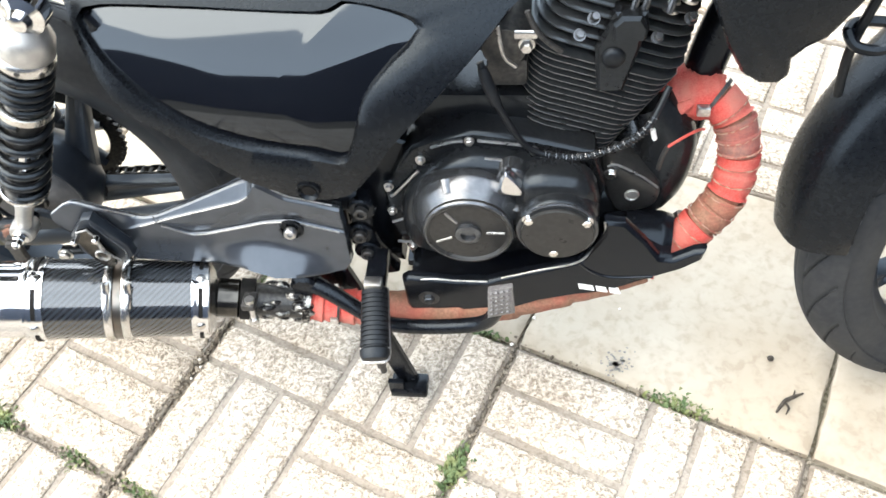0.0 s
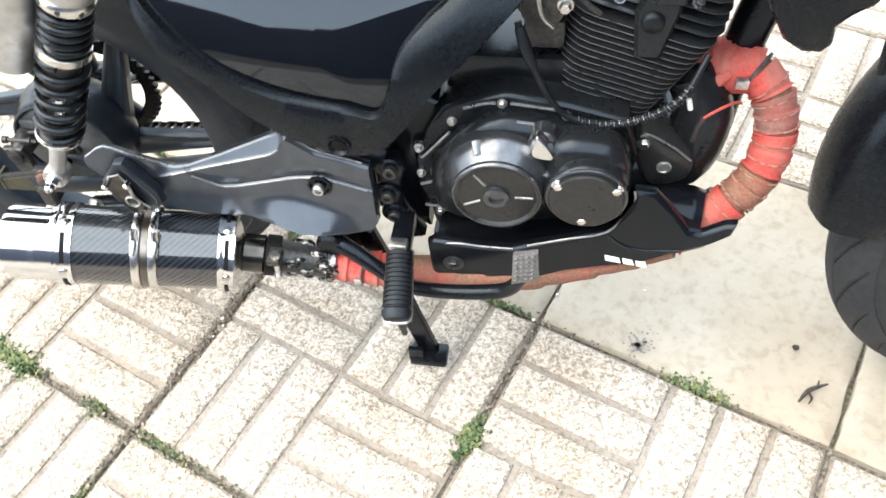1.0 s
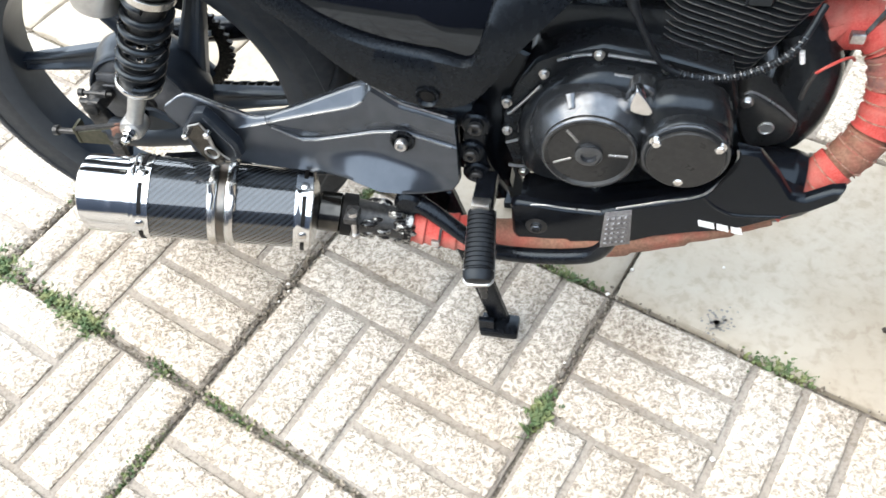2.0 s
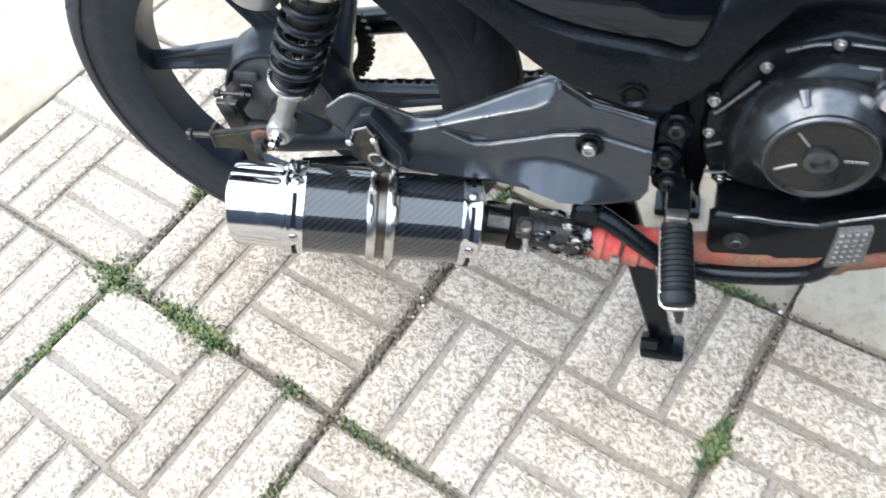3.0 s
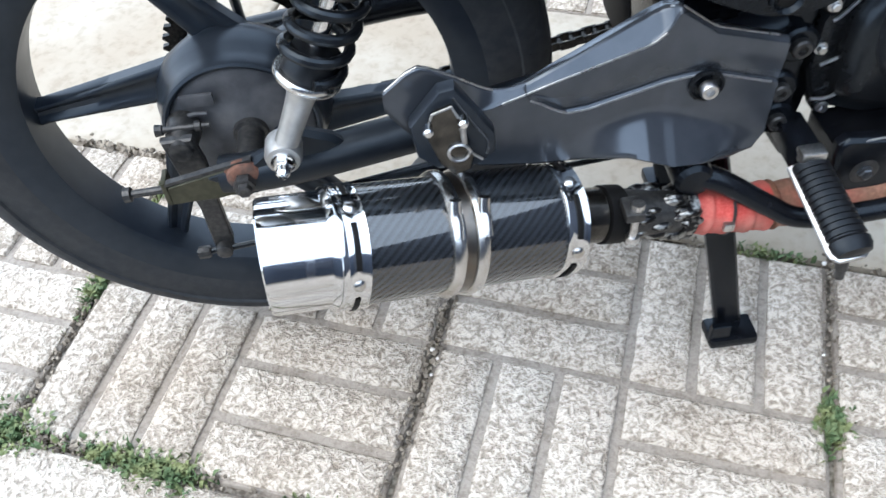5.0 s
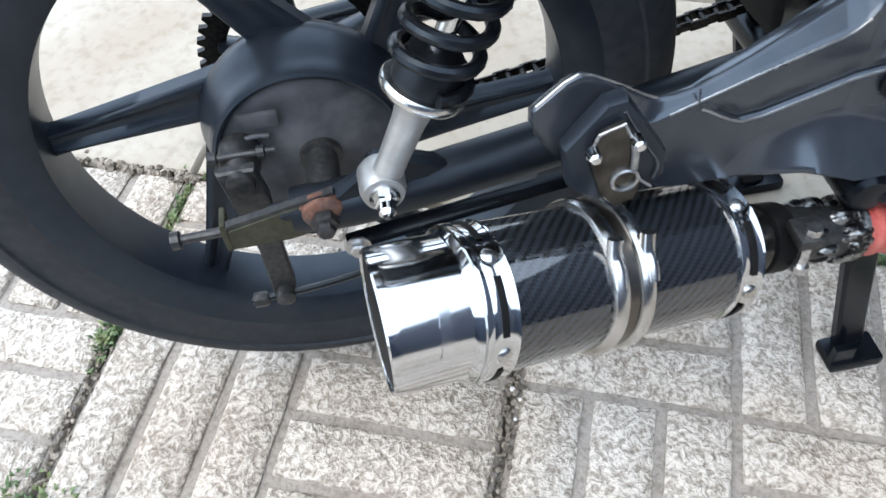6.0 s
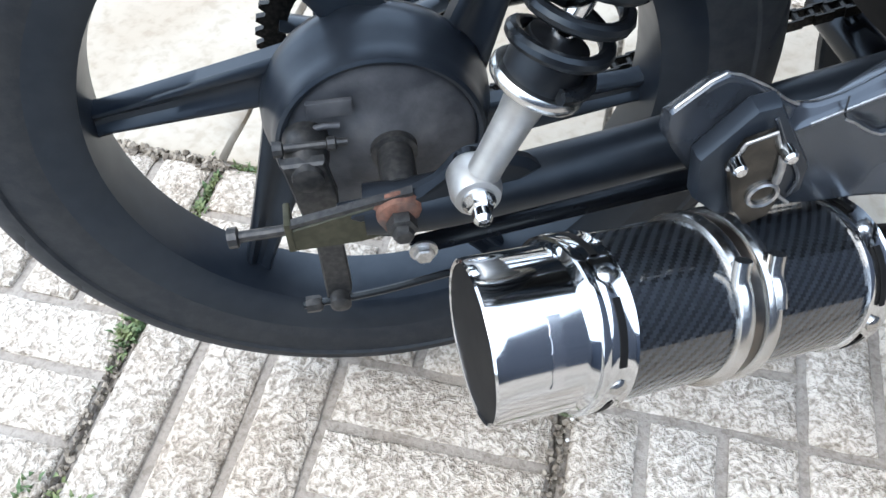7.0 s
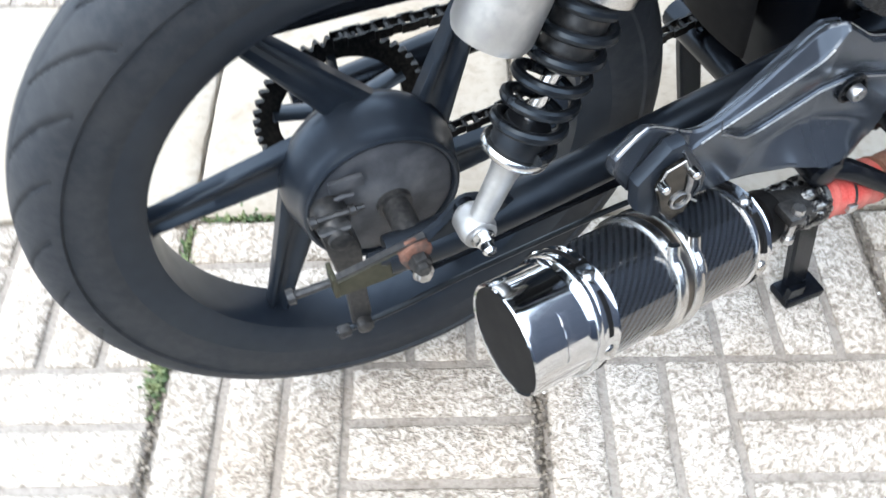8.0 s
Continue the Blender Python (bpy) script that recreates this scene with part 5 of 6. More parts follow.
for x, z, reach in ((0.7015, 0.636, 0.012), (0.790, 0.636, 0.012), (0.7625, 0.6150, 0.009), (0.690, 0.618, 0.006)):
    part("head_bolt", hexhead((x, -0.088, z), (0.15, -0.6, 0.78), 0.0046, reach), M_COVER, cylinder)
for x in (0.742, 0.752, 0.776):
    part("head_stud", tube([(x - 0.004, -0.078, 0.636), (x + 0.004, -0.070, 0.668)], 0.0035, 10), M_COVER, cylinder)
part("head_block", fin(0.125, 0.070, 0.060, 0.075, 0.02), M_ENGINE, cylinder)
part("rocker_cover", fin(0.200, 0.062, 0.058, 0.040, 0.02), M_ENGINE, cylinder)
spark = Vector((0.7245, -0.076, 0.5905))
part("plug_cap", lathe(spark, OUT, [(0, 0.0125), (0.008, 0.0127), (0.013, 0.0110), (0.016, 0.0075), (0.017, 0.0003)], 28), M_RUBBER, cylinder, "round black plug cap")
part("cap_collar", lathe(spark, OUT, [(0, 0.0160), (0.004, 0.0157), (0.005, 0.0130)], 28), M_ENGINE, cylinder)
for dx, dh in ((-0.045, 0.205), (-0.012, 0.215), (0.030, 0.212), (0.052, 0.200), (0.040, 0.185)):
    part("head_bolt", hexhead(CB + CA * dh + CF * dx + Vector((0, -0.058, 0)), CA, 0.007, 0.012), M_STEEL, cylinder)

# wiring and small things round the engine
wire = [(0.595, -0.100, 0.595), (0.604, -0.108, 0.571), (0.619, -0.112, 0.536), (0.636, -0.113, 0.504), (0.654, -0.113, 0.487), (0.687, -0.113, 0.480), (0.714, -0.113, 0.485), (0.741, -0.112, 0.498), (0.766, -0.106, 0.519), (0.785, -0.080, 0.550)]
loom = part("wire_loom", tube(wire, 0.0036, 10), M_RUBBER, motorcycle, "thin black wire loop with a ribbed sleeve")
sl = curve_through(wire, 60)[250:500]
coil_pts = []
for k, c in enumerate(sl[:-1]):
    _, e1, e2 = basis(sl[k + 1] - c)
    coil_pts.append(c + (e1 * math.cos(k * 0.95) + e2 * math.sin(k * 0.95)) * 0.0048)
part("coil_sleeve", tube(coil_pts, 0.0006, 5, smooth=False), M_COVER, loom, "thin bright coil round the wire")
part("connector", tube([(0.597, -0.102, 0.590), (0.604, -0.108, 0.571), (0.612, -0.112, 0.552)], [0.005, 0.0066, 0.005], 12), M_RUBBER, loom)
part("red_wire", tube([(0.836, -0.056, 0.470), (0.826, -0.078, 0.490), (0.812, -0.094, 0.498), (0.797, -0.100, 0.491), (0.790, -0.1005, 0.484)], 0.0016, 8), M_RED, motorcycle, "thin red wire")
part("wire_end", tube([(0.791, -0.1003, 0.486), (0.787, -0.1005, 0.470), (0.7855, -0.100, 0.452)], 0.0028, 8), M_DULL, motorcycle)
part("white_tag", tube([(0.771, -0.105, 0.514), (0.775, -0.104, 0.500)], 0.0028, 8, smooth=False), M_WHITE, motorcycle)
carb = part("carburettor", lathe((0.618, -0.045, 0.600), OUT, [(-0.03, 0.030), (0.020, 0.030), (0.030, 0.024), (0.040, 0.022), (0.042, 0.010)], 30), M_DULL, motorcycle, "grey carburettor")
part("intake", tube([(0.585, -0.02, 0.600), (0.640, -0.02, 0.592), (0.680, -0.01, 0.580)], 0.024, 16), M_RUBBER, carb)
part("float_bowl", box(0.600, 0.642, -0.080, -0.015, 0.548, 0.582, 0.006), M_DULL, carb)
part("brass_screw", hexhead((0.640, -0.086, 0.607), OUT, 0.006, 0.010), M_STEEL, carb)
part("choke_link", tube([(0.612, -0.090, 0.630), (0.618, -0.096, 0.600), (0.630, -0.094, 0.585)], 0.0020, 8), M_STEEL, carb)
part("clip", box(0.628, 0.650, -0.094, -0.088, 0.618, 0.624, 0.001), M_STEEL, carb)

# skid guard with its lettering
guard_outline = [(0.497, 0.316), (0.499, 0.270), (0.503, 0.241), (0.553, 0.240), (0.600, 0.249), (0.663, 0.284), (0.705, 0.298), (0.741, 0.306), (0.782, 0.331), (0.820, 0.352), (0.840, 0.370), (0.843, 0.388), (0.830, 0.385), (0.808, 0.369), (0.794, 0.371), (0.776, 0.398), (0.751, 0.4285), (0.728, 0.432), (0.7285, 0.409), (0.706, 0.362), (0.660, 0.343), (0.615, 0.326), (0.599, 0.318), (0.562, 0.318), (0.505, 0.323)]
belly = part("engine_guard", plate(guard_outline, [(0.002, -0.148), (0, -0.150), (0, -0.156), (0.0015, -0.160), (0.004, -0.162)]), M_FRAME, motorcycle, "gloss black engine guard with white lettering")
inner_outline = [(0.505, 0.300), (0.507, 0.250), (0.600, 0.256), (0.700, 0.304), (0.800, 0.346), (0.808, 0.366), (0.780, 0.374), (0.738, 0.372), (0.705, 0.335), (0.610, 0.304)]
part("inner_wall", plate(inner_outline, [(0.002, -0.090), (0, -0.092), (0, -0.149)]), M_FRAME, belly)
part("fold", tube([(0.706, -0.161, 0.360), (0.722, -0.162, 0.345), (0.745, -0.162, 0.336), (0.790, -0.162, 0.340)], 0.0020, 8), M_FRAME, belly)
# crisp highlights of the guard's upper edges, added as bright tubes
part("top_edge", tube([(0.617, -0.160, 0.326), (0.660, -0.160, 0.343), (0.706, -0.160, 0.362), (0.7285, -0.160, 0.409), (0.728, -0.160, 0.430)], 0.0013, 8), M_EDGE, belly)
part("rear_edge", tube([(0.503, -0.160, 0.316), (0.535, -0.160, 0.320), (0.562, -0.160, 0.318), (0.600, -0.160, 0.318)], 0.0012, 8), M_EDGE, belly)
part("bolt", hexhead((0.528, -0.161, 0.284), OUT, 0.0065, 0.007), M_COVER, belly)
part("washer", lathe((0.528, -0.160, 0.284), OUT, [(0, 0.013), (0.0025, 0.013), (0.0028, 0.008)], 28), M_DULL, belly)
part("pipe_boot", tube([(0.760, -0.110, 0.345), (0.800, -0.112, 0.345), (0.815, -0.114, 0.346)], [0.036, 0.036, 0.031], 24), M_FRAME, belly, "black collar round the pipe")
part("elbow_underside", tube([(0.845, -0.075, 0.330), (0.815, -0.085, 0.300), (0.760, -0.095, 0.285)], [0.026, 0.030, 0.028], 18), M_DULL, belly)

# big black side panel with its glossy pocket
side = [(0.192, 0.679), (0.190, 0.649), (0.196, 0.632), (0.214, 0.594), (0.236, 0.565), (0.277, 0.539), (0.311, 0.507), (0.341, 0.481), (0.38, 0.461), (0.416, 0.451), (0.455, 0.459), (0.484, 0.494), (0.505, 0.526), (0.536, 0.56), (0.57, 0.593), (0.602, 0.624), (0.633, 0.656), (0.663, 0.681), (0.515, 0.688), (0.352, 0.69)]


def side_bend(x, z):
    return -0.158 + 3.0 * max(0.0, z - 0.5) ** 2


pocket = [(0.206, 0.652), (0.294, 0.652), (0.434, 0.647), (0.467, 0.655), (0.538, 0.638), (0.51, 0.611), (0.481, 0.578), (0.46, 0.518), (0.423, 0.521), (0.354, 0.533), (0.299, 0.554), (0.247, 0.591), (0.212, 0.626)]
panel_bm = bmesh.new()
outer_ring = [(p.x, p.y) for p in curve_through([(x, z, 0) for x, z in side], 4, True)]
inner_ring = [(p.x, p.y) for p in curve_through([(x, z, 0) for x, z in pocket], 4, True)]


def nearest(ring, n):
    """The ring walked at equal steps of angle round the pocket's middle."""
    cx, cz = 0.385, 0.585
    out_ = []
    for k in range(n):
        a = 2 * math.pi * k / n
        dx, dz = math.cos(a), math.sin(a)
        best = 0.0
        m_ = len(ring)
        for i in range(m_):
            (x1, z1), (x2, z2) = ring[i], ring[(i + 1) % m_]
            ex, ez = x2 - x1, z2 - z1
            det = ex * dz - ez * dx
            if abs(det) < 1e-12:
                continue
            s_ = ((cx - x1) * dz - (cz - z1) * dx) / det
            r_ = (ex * (z1 - cz) - ez * (x1 - cx)) / det
            if 0 <= s_ <= 1 and r_ > best:
                best = r_
        out_.append((cx + dx * best, cz + dz * best))
    return out_


N = 120
ro, ri = nearest(outer_ring, N), nearest(inner_ring, N)
rows = []
for f, dy in ((0, 0.035), (0, 0.006), (0.05, 0.0), (0.5, -0.004), (0.93, -0.004), (1.0, 0.001), (1.0, 0.007)):
    rows.append([panel_bm.verts.new((a[0] + (b[0] - a[0]) * f, side_bend(0, a[1] + (b[1] - a[1]) * f) + dy, a[1] + (b[1] - a[1]) * f)) for a, b in zip(ro, ri)])
for p, q in zip(rows, rows[1:]):
    for j in range(N):
        panel_bm.faces.new((p[j], p[(j + 1) % N], q[(j + 1) % N], q[j]))
side_panel = part("side_panel", panel_bm, M_PLASTIC, motorcycle, "large black side panel round a glossy inset", 50)
inset_bm = bmesh.new()
mid_rows = []
for f, dy in ((1.0, 0.004), (0.85, 0.002), (0.6, -0.001), (0.3, -0.003), (0.1, -0.0035)):
    mid_rows.append([inset_bm.verts.new((0.385 + (x - 0.385) * f, side_bend(0, 0.585 + (z - 0.585) * f) + dy + 0.002, 0.585 + (z - 0.585) * f)) for x, z in ri])
for p, q in zip(mid_rows, mid_rows[1:]):
    for j in range(N):
        inset_bm.faces.new((p[j], p[(j + 1) % N], q[(j + 1) % N], q[j]))
inset_bm.faces.new(mid_rows[-1])
part("gloss_inset", inset_bm, M_GLOSS, side_panel, "mirror-gloss black inset", 60)
part("screw_recess", lathe((0.412, -0.1595, 0.472), OUT, [(0, 0.013), (0.0045, 0.0130), (0.0050, 0.0115), (0.001, 0.0085), (0.001, 0.0002)], 28), M_PLASTIC, side_panel)
part("screw", lathe((0.412, -0.1600, 0.472), OUT, [(0, 0.007), (0.002, 0.007), (0.0025, 0.0002)], 16), M_DARK, side_panel)

# frame, dark inner parts and the lower tank shroud
frame_main = tube([(0.45, -0.06, 0.42), (0.47, -0.06, 0.52), (0.52, -0.05, 0.66), (0.62, -0.03, 0.74), (0.80, 0.0, 0.76)], 0.020, 16)
frame_ob = part("frame", frame_main, M_FRAME, motorcycle, "black tubular frame")
part("down_tube", tube([(0.90, 0.0, 0.74), (0.845, -0.005, 0.58), (0.825, -0.012, 0.46), (0.815, -0.015, 0.36), (0.770, -0.02, 0.29)], 0.022, 16), M_FRAME, frame_ob)
part("far_tube", tube([(0.45, 0.06, 0.42), (0.47, 0.06, 0.52), (0.52, 0.05, 0.66), (0.62, 0.03, 0.74)], 0.020, 16), M_FRAME, frame_ob)
part("rear_tube", tube([(0.50, -0.06, 0.72), (0.30, -0.07, 0.735), (0.10, -0.085, 0.745)], 0.014, 12), M_FRAME, frame_ob)
part("pivot_plate", plate([(0.425, 0.30), (0.425, 0.44), (0.47, 0.50), (0.51, 0.48), (0.485, 0.42), (0.475, 0.34), (0.49, 0.27)], [(0, -0.070), (0, -0.092), (0.003, -0.095)]), M_FRAME, frame_ob)
# added block that keeps light from passing through behind the side panel
part("light_block", box(0.33, 0.54, -0.075, 0.075, 0.50, 0.66, 0.02), M_DARK, motorcycle, "added dark block behind the panel that stops light")
part("rear_mudguard", tube([(0.34, 0, 0.36), (0.315, 0, 0.48), (0.235, 0, 0.60), (0.10, 0, 0.67)], [0.05, 0.06, 0.06, 0.06], 20, flat=0.12), M_DARK, motorcycle, "black inner mudguard")
shroud = [(0.780, 0.735), (0.795, 0.690), (0.814, 0.648), (0.832, 0.618), (0.848, 0.608), (0.866, 0.608), (0.874, 0.618), (0.872, 0.636), (0.882, 0.648), (0.896, 0.658), (0.910, 0.684), (0.935, 0.735)]
part("tank_shroud", plate(shroud, [(0.004, 0.02), (0, 0.01), (0, -0.140), (0.003, -0.147), (0.008, -0.150)]), M_PLASTIC, motorcycle, "matt black lower tank shroud")

# upper bodywork closing the machine above the view
tank_body = tube([(0.98, 0, 0.86), (0.86, 0, 0.90), (0.70, 0, 0.90), (0.58, 0, 0.83)], [0.08, 0.145, 0.145, 0.09], 24, flat=0.75)
part("fuel_tank", tank_body, M_GLOSS, motorcycle, "gloss black fuel tank")
part("seat", tube([(0.60, 0, 0.79), (0.45, 0, 0.785), (0.25, 0, 0.81), (0.0, 0, 0.84), (-0.18, 0, 0.85)], [0.08, 0.12, 0.125, 0.105, 0.07], 20, flat=0.34), M_RUBBER, motorcycle, "long black dual seat")

# front wheel and mudguard
FAX = Vector((1.277, 0.0, 0.2925))
GUARD_C = FAX + Vector((-0.013, 0, 0.055))
STEER = Matrix.Translation(FAX) @ Matrix.Rotation(radians(14), 4, "Z") @ Matrix.Rotation(radians(-7.6), 4, "X") @ Matrix.Translation(-FAX)
before_front = set(bpy.data.meshes)
front_wheel = lathe(FAX, (0, 1, 0), [(-0.032, 0.236), (-0.032, 0.228), (-0.026, 0.214), (-0.016, 0.206), (0.016, 0.206), (0.026, 0.214), (0.032, 0.228), (0.032, 0.236)], 96, closed=True)
front_wheel = part("front_wheel", front_wheel, M_WHEEL, motorcycle, "dark cast alloy front wheel")
part("tyre", tyre(FAX, 0.300, 0.048, 0.236, radians(16)), M_TYRE, front_wheel, "black road tyre with zigzag sipes")
for k in range(6):
    part("spoke", spoke(FAX, 60 * k + 20, 0.05, 0.208, 0.014, 0.011, -0.015, -0.004, 0.026), M_WHEEL, front_wheel)
part("hub", lathe(FAX, OUT, [(-0.05, 0.04), (0.05, 0.05), (0.052, 0.03)], 40), M_WHEEL, front_wheel)
fender = bmesh.new()
rows = []
for k in range(41):
    th = radians(50 + 134 * k / 40)
    fall = max(0.0, (k - 34) / 6)
    row = []
    for j in range(13):
        a = -1 + 2 * j / 12
        r = 0.333 - 0.052 * abs(a) ** 3.4 - 0.008 * fall
        y = 0.066 * a * (1 - 0.12 * fall * fall)
        row.append((r, y))
    rows.append([(th, r, y) for r, y in row])
grid_o = [[fender.verts.new((GUARD_C.x + r * math.cos(th), GUARD_C.y + y, GUARD_C.z + r * math.sin(th))) for th, r, y in row] for row in rows]
grid_i = [[fender.verts.new((GUARD_C.x + (r - 0.004) * math.cos(th), GUARD_C.y + y * 0.95, GUARD_C.z + (r - 0.004) * math.sin(th))) for th, r, y in row] for row in rows]
for g in (grid_o, grid_i):
    for p, q in zip(g, g[1:]):
        for j in range(12):
            fender.faces.new((p[j], p[j + 1], q[j + 1], q[j]))
for k in range(40):
    for j in (0, 12):
        fender.faces.new((grid_o[k][j], grid_o[k + 1][j], grid_i[k + 1][j], grid_i[k][j]))
for k in (0, 40):
    for j in range(12):
        fender.faces.new((grid_o[k][j], grid_o[k][j + 1], grid_i[k][j + 1], grid_i[k][j]))
part("front_mudguard", fender, M_PLASTIC, motorcycle, "satin black front mudguard", 60)
for y in (-0.10, 0.10):
    part("fork_leg", tube([(FAX.x - 0.03, y, FAX.z - 0.02), (FAX.x - 0.09, y, 0.55), (FAX.x - 0.19, y, 0.90)], [0.026, 0.026, 0.018], 20), M_FRAME, motorcycle)
for me in set(bpy.data.meshes) - before_front:
    me.transform(STEER)
hose = part("brake_hose", tube([(0.985, -0.05, 0.74), (0.962, -0.06, 0.64), (0.955, -0.06, 0.58), (0.962, -0.055, 0.52)], 0.005, 10), M_RUBBER, motorcycle, "black brake hose in a clip")
part("hose_clip", tube([(0.945, -0.062, 0.604), (0.952, -0.075, 0.596), (0.975, -0.078, 0.594), (0.995, -0.068, 0.600), (0.985, -0.052, 0.606), (0.955, -0.052, 0.607), (0.945, -0.062, 0.604)], 0.0055, 8), M_FRAME, hose)


# ---------------------------------------------------------------- lettering bars on the guard
letters = [(0.7065, 0.019), (0.7270, 0.014), (0.7425, 0.0135)]
for x, w in letters:
    z = 0.3140 - 0.17 * (x - 0.7065)
    bar = plate([(x + 0.002, z), (x + w + 0.001, z - 0.17 * w), (x + w - 0.002, z + 0.009 - 0.17 * w), (x, z + 0.009)], [(0, -0.1605), (0, -0.1632)])
    part("lettering_bar", bar, M_WHITE, belly, "white bar of unreadable lettering")


# ---------------------------------------------------------------- paving, slab by slab
def block_mesh(lx, ly, seed):
    """A cast block with a riven top: rough crests, worn edges."""
    rnd = random.Random(seed)
    nx, ny = (8, 4) if lx > ly else (4, 8)
    top, edge = [], 0.004
    xs = [-lx / 2, -lx / 2 + edge] + [-lx / 2 + edge + (lx - 2 * edge) * i / (nx - 2) for i in range(1, nx - 2)] + [lx / 2 - edge, lx / 2]
    ys = [-ly / 2, -ly / 2 + edge] + [-ly / 2 + edge + (ly - 2 * edge) * i / (ny - 2) for i in range(1, ny - 2)] + [ly / 2 - edge, ly / 2]
    verts, faces = [], []
    for j, y in enumerate(ys):
        for i, x in enumerate(xs):
            rim = i in (0, len(xs) - 1) or j in (0, len(ys) - 1)
            z = -0.0035 if rim else rnd.uniform(-0.0016, 0.0012)
            verts.append((x + (0 if rim else rnd.uniform(-0.001, 0.001)) + (rnd.uniform(-0.0009, 0.0009) if rim else 0), y + (rnd.uniform(-0.0009, 0.0009) if rim else 0), z))
    w = len(xs)
    for j in range(len(ys) - 1):
        for i in range(w - 1):
            faces.append((j * w + i, j * w + i + 1, (j + 1) * w + i + 1, (j + 1) * w + i))
    base = len(verts)
    ring = [i for i in range(w)] + [j * w + w - 1 for j in range(1, len(ys))] + [(len(ys) - 1) * w + i for i in range(w - 2, -1, -1)] + [j * w for j in range(len(ys) - 2, 0, -1)]
    for k in ring:
        verts.append((verts[k][0], verts[k][1], -0.012))
    m_ = len(ring)
    for k in range(m_):
        faces.append((ring[k], base + k, base + (k + 1) % m_, ring[(k + 1) % m_]))
    me = bpy.data.meshes.new("block")
    me.from_pydata(verts, [], faces)
    me.update()
    me.materials.append(M_BLOCK)
    me.shade_smooth()
    me.set_sharp_from_angle(angle=radians(50))
    return me


JOINT = 0.0130
BLOCKS_U = [block_mesh(0.225 - JOINT, 0.075 - JOINT, k) for k in range(6)]
BLOCKS_V = [block_mesh(0.075 - JOINT, 0.225 - JOINT, 20 + k) for k in range(6)]


def slab_mesh(name, half, top, material, rough, seed):
    """A cast slab with softened, slightly chipped edges."""
    rnd = random.Random(seed)
    bm = bmesh.new()
    n = 18
    co = [-half, -half + 0.003] + [-half + 0.003 + (2 * half - 0.006) * i / n for i in range(1, n)] + [half - 0.003, half]
    g = []
    for j, y in enumerate(co):
        row = []
        for i, x in enumerate(co):
            rim = i in (0, len(co) - 1) or j in (0, len(co) - 1)
            row.append(bm.verts.new((x + (rnd.uniform(-0.0012, 0.0012) if rim else 0), y + (rnd.uniform(-0.0012, 0.0012) if rim else 0), top - (0.003 if rim else 0) + rnd.uniform(-rough, rough))))
        g.append(row)
    for j in range(len(co) - 1):
        for i in range(len(co) - 1):
            bm.faces.new((g[j][i], g[j][i + 1], g[j + 1][i + 1], g[j + 1][i]))
    ring = g[0][:] + [g[j][-1] for j in range(1, len(co))] + g[-1][-2::-1] + [g[j][0] for j in range(len(co) - 2, 0, -1)]
    low = [bm.verts.new((v.co.x, v.co.y, -0.045)) for v in ring]
    for k in range(len(ring)):
        bm.faces.new((ring[k], low[k], low[(k + 1) % len(ring)], ring[(k + 1) % len(ring)]))
    me = bpy.data.meshes.new(name)
    bmesh.ops.recalc_face_normals(bm, faces=bm.faces)
    bm.to_mesh(me)
    bm.free()
    me.materials.append(material)
    me.shade_smooth()
    me.set_sharp_from_angle(angle=radians(45))
    return me


BED = [slab_mesh("bed", 0.2215, -0.0060, M_GROOVE, 0.0006, k) for k in range(3)]
FLAT = [slab_mesh("flat_slab", 0.2215, 0.0, M_SMOOTH, 0.0006, 40 + k) for k in range(3)]
pavement = tagged(new("pavement"), "pale concrete slabs, basket-weave and smooth, with mossy joints", "pavement", kind="structure")
pavement.matrix_world = PAVING
rng = random.Random(11)
rest_v, rest_f = [], []


def is_smooth(i, j):
    return j == 1 or i < -2


for i in range(-7, 8):
    for j in range(-6, 9):
        cx, cy = (i + 0.5) * SLAB, (j + 0.5) * SLAB
        tilt = (rng.uniform(-0.25, 0.25), rng.uniform(-0.25, 0.25))
        drop = rng.uniform(-0.0015, 0.001)
        if is_smooth(i, j):
            ob = new("smooth_slab", rng.choice(FLAT))
            ob.parent = pavement
            ob.matrix_basis = pose(cx, cy, drop, tilt[0], tilt[1], rng.choice((0, 90, 180, 270)))
            continue
        ob = new("basket_slab", rng.choice(BED))
        ob.parent = pavement
        ob.matrix_basis = pose(cx, cy, drop, tilt[0], tilt[1], 0)
        near = -2 <= i <= 2 and -2 <= j <= 0 or (j == 2 and 0 <= i <= 1)
        for qu in (0, 1):
            for qv in (0, 1):
                run_v = (2 * i + qu + 2 * j + qv) % 2 == 0
                for k in range(3):
                    a, b = (qu * 3 + k + 0.5, qv * 3 + 1.5) if run_v else (qu * 3 + 1.5, qv * 3 + k + 0.5)
                    ux, uy = a * SIXTH - SLAB / 2, b * SIXTH - SLAB / 2
                    ux, uy = ux * 0.985, uy * 0.985
                    me = rng.choice(BLOCKS_V if run_v else BLOCKS_U)
                    lift = rng.uniform(-0.001, 0.001)
                    if near:
                        bl = new("block", me)
                        bl.parent = ob
                        bl.matrix_basis = pose(ux, uy, lift, 0, 0, rng.choice((0, 180)))
                    else:
                        base = len(rest_v)
                        rest_v += [(v.co.x + cx + ux, v.co.y + cy + uy, v.co.z + drop + lift) for v in me.vertices]
                        rest_f += [tuple(base + q for q in p.vertices) for p in me.polygons]
me = bpy.data.meshes.new("outer_blocks")
me.from_pydata(rest_v, [], rest_f)
me.update()
me.materials.append(M_BLOCK)
outer = new("outer_blocks", me)
outer.parent = pavement
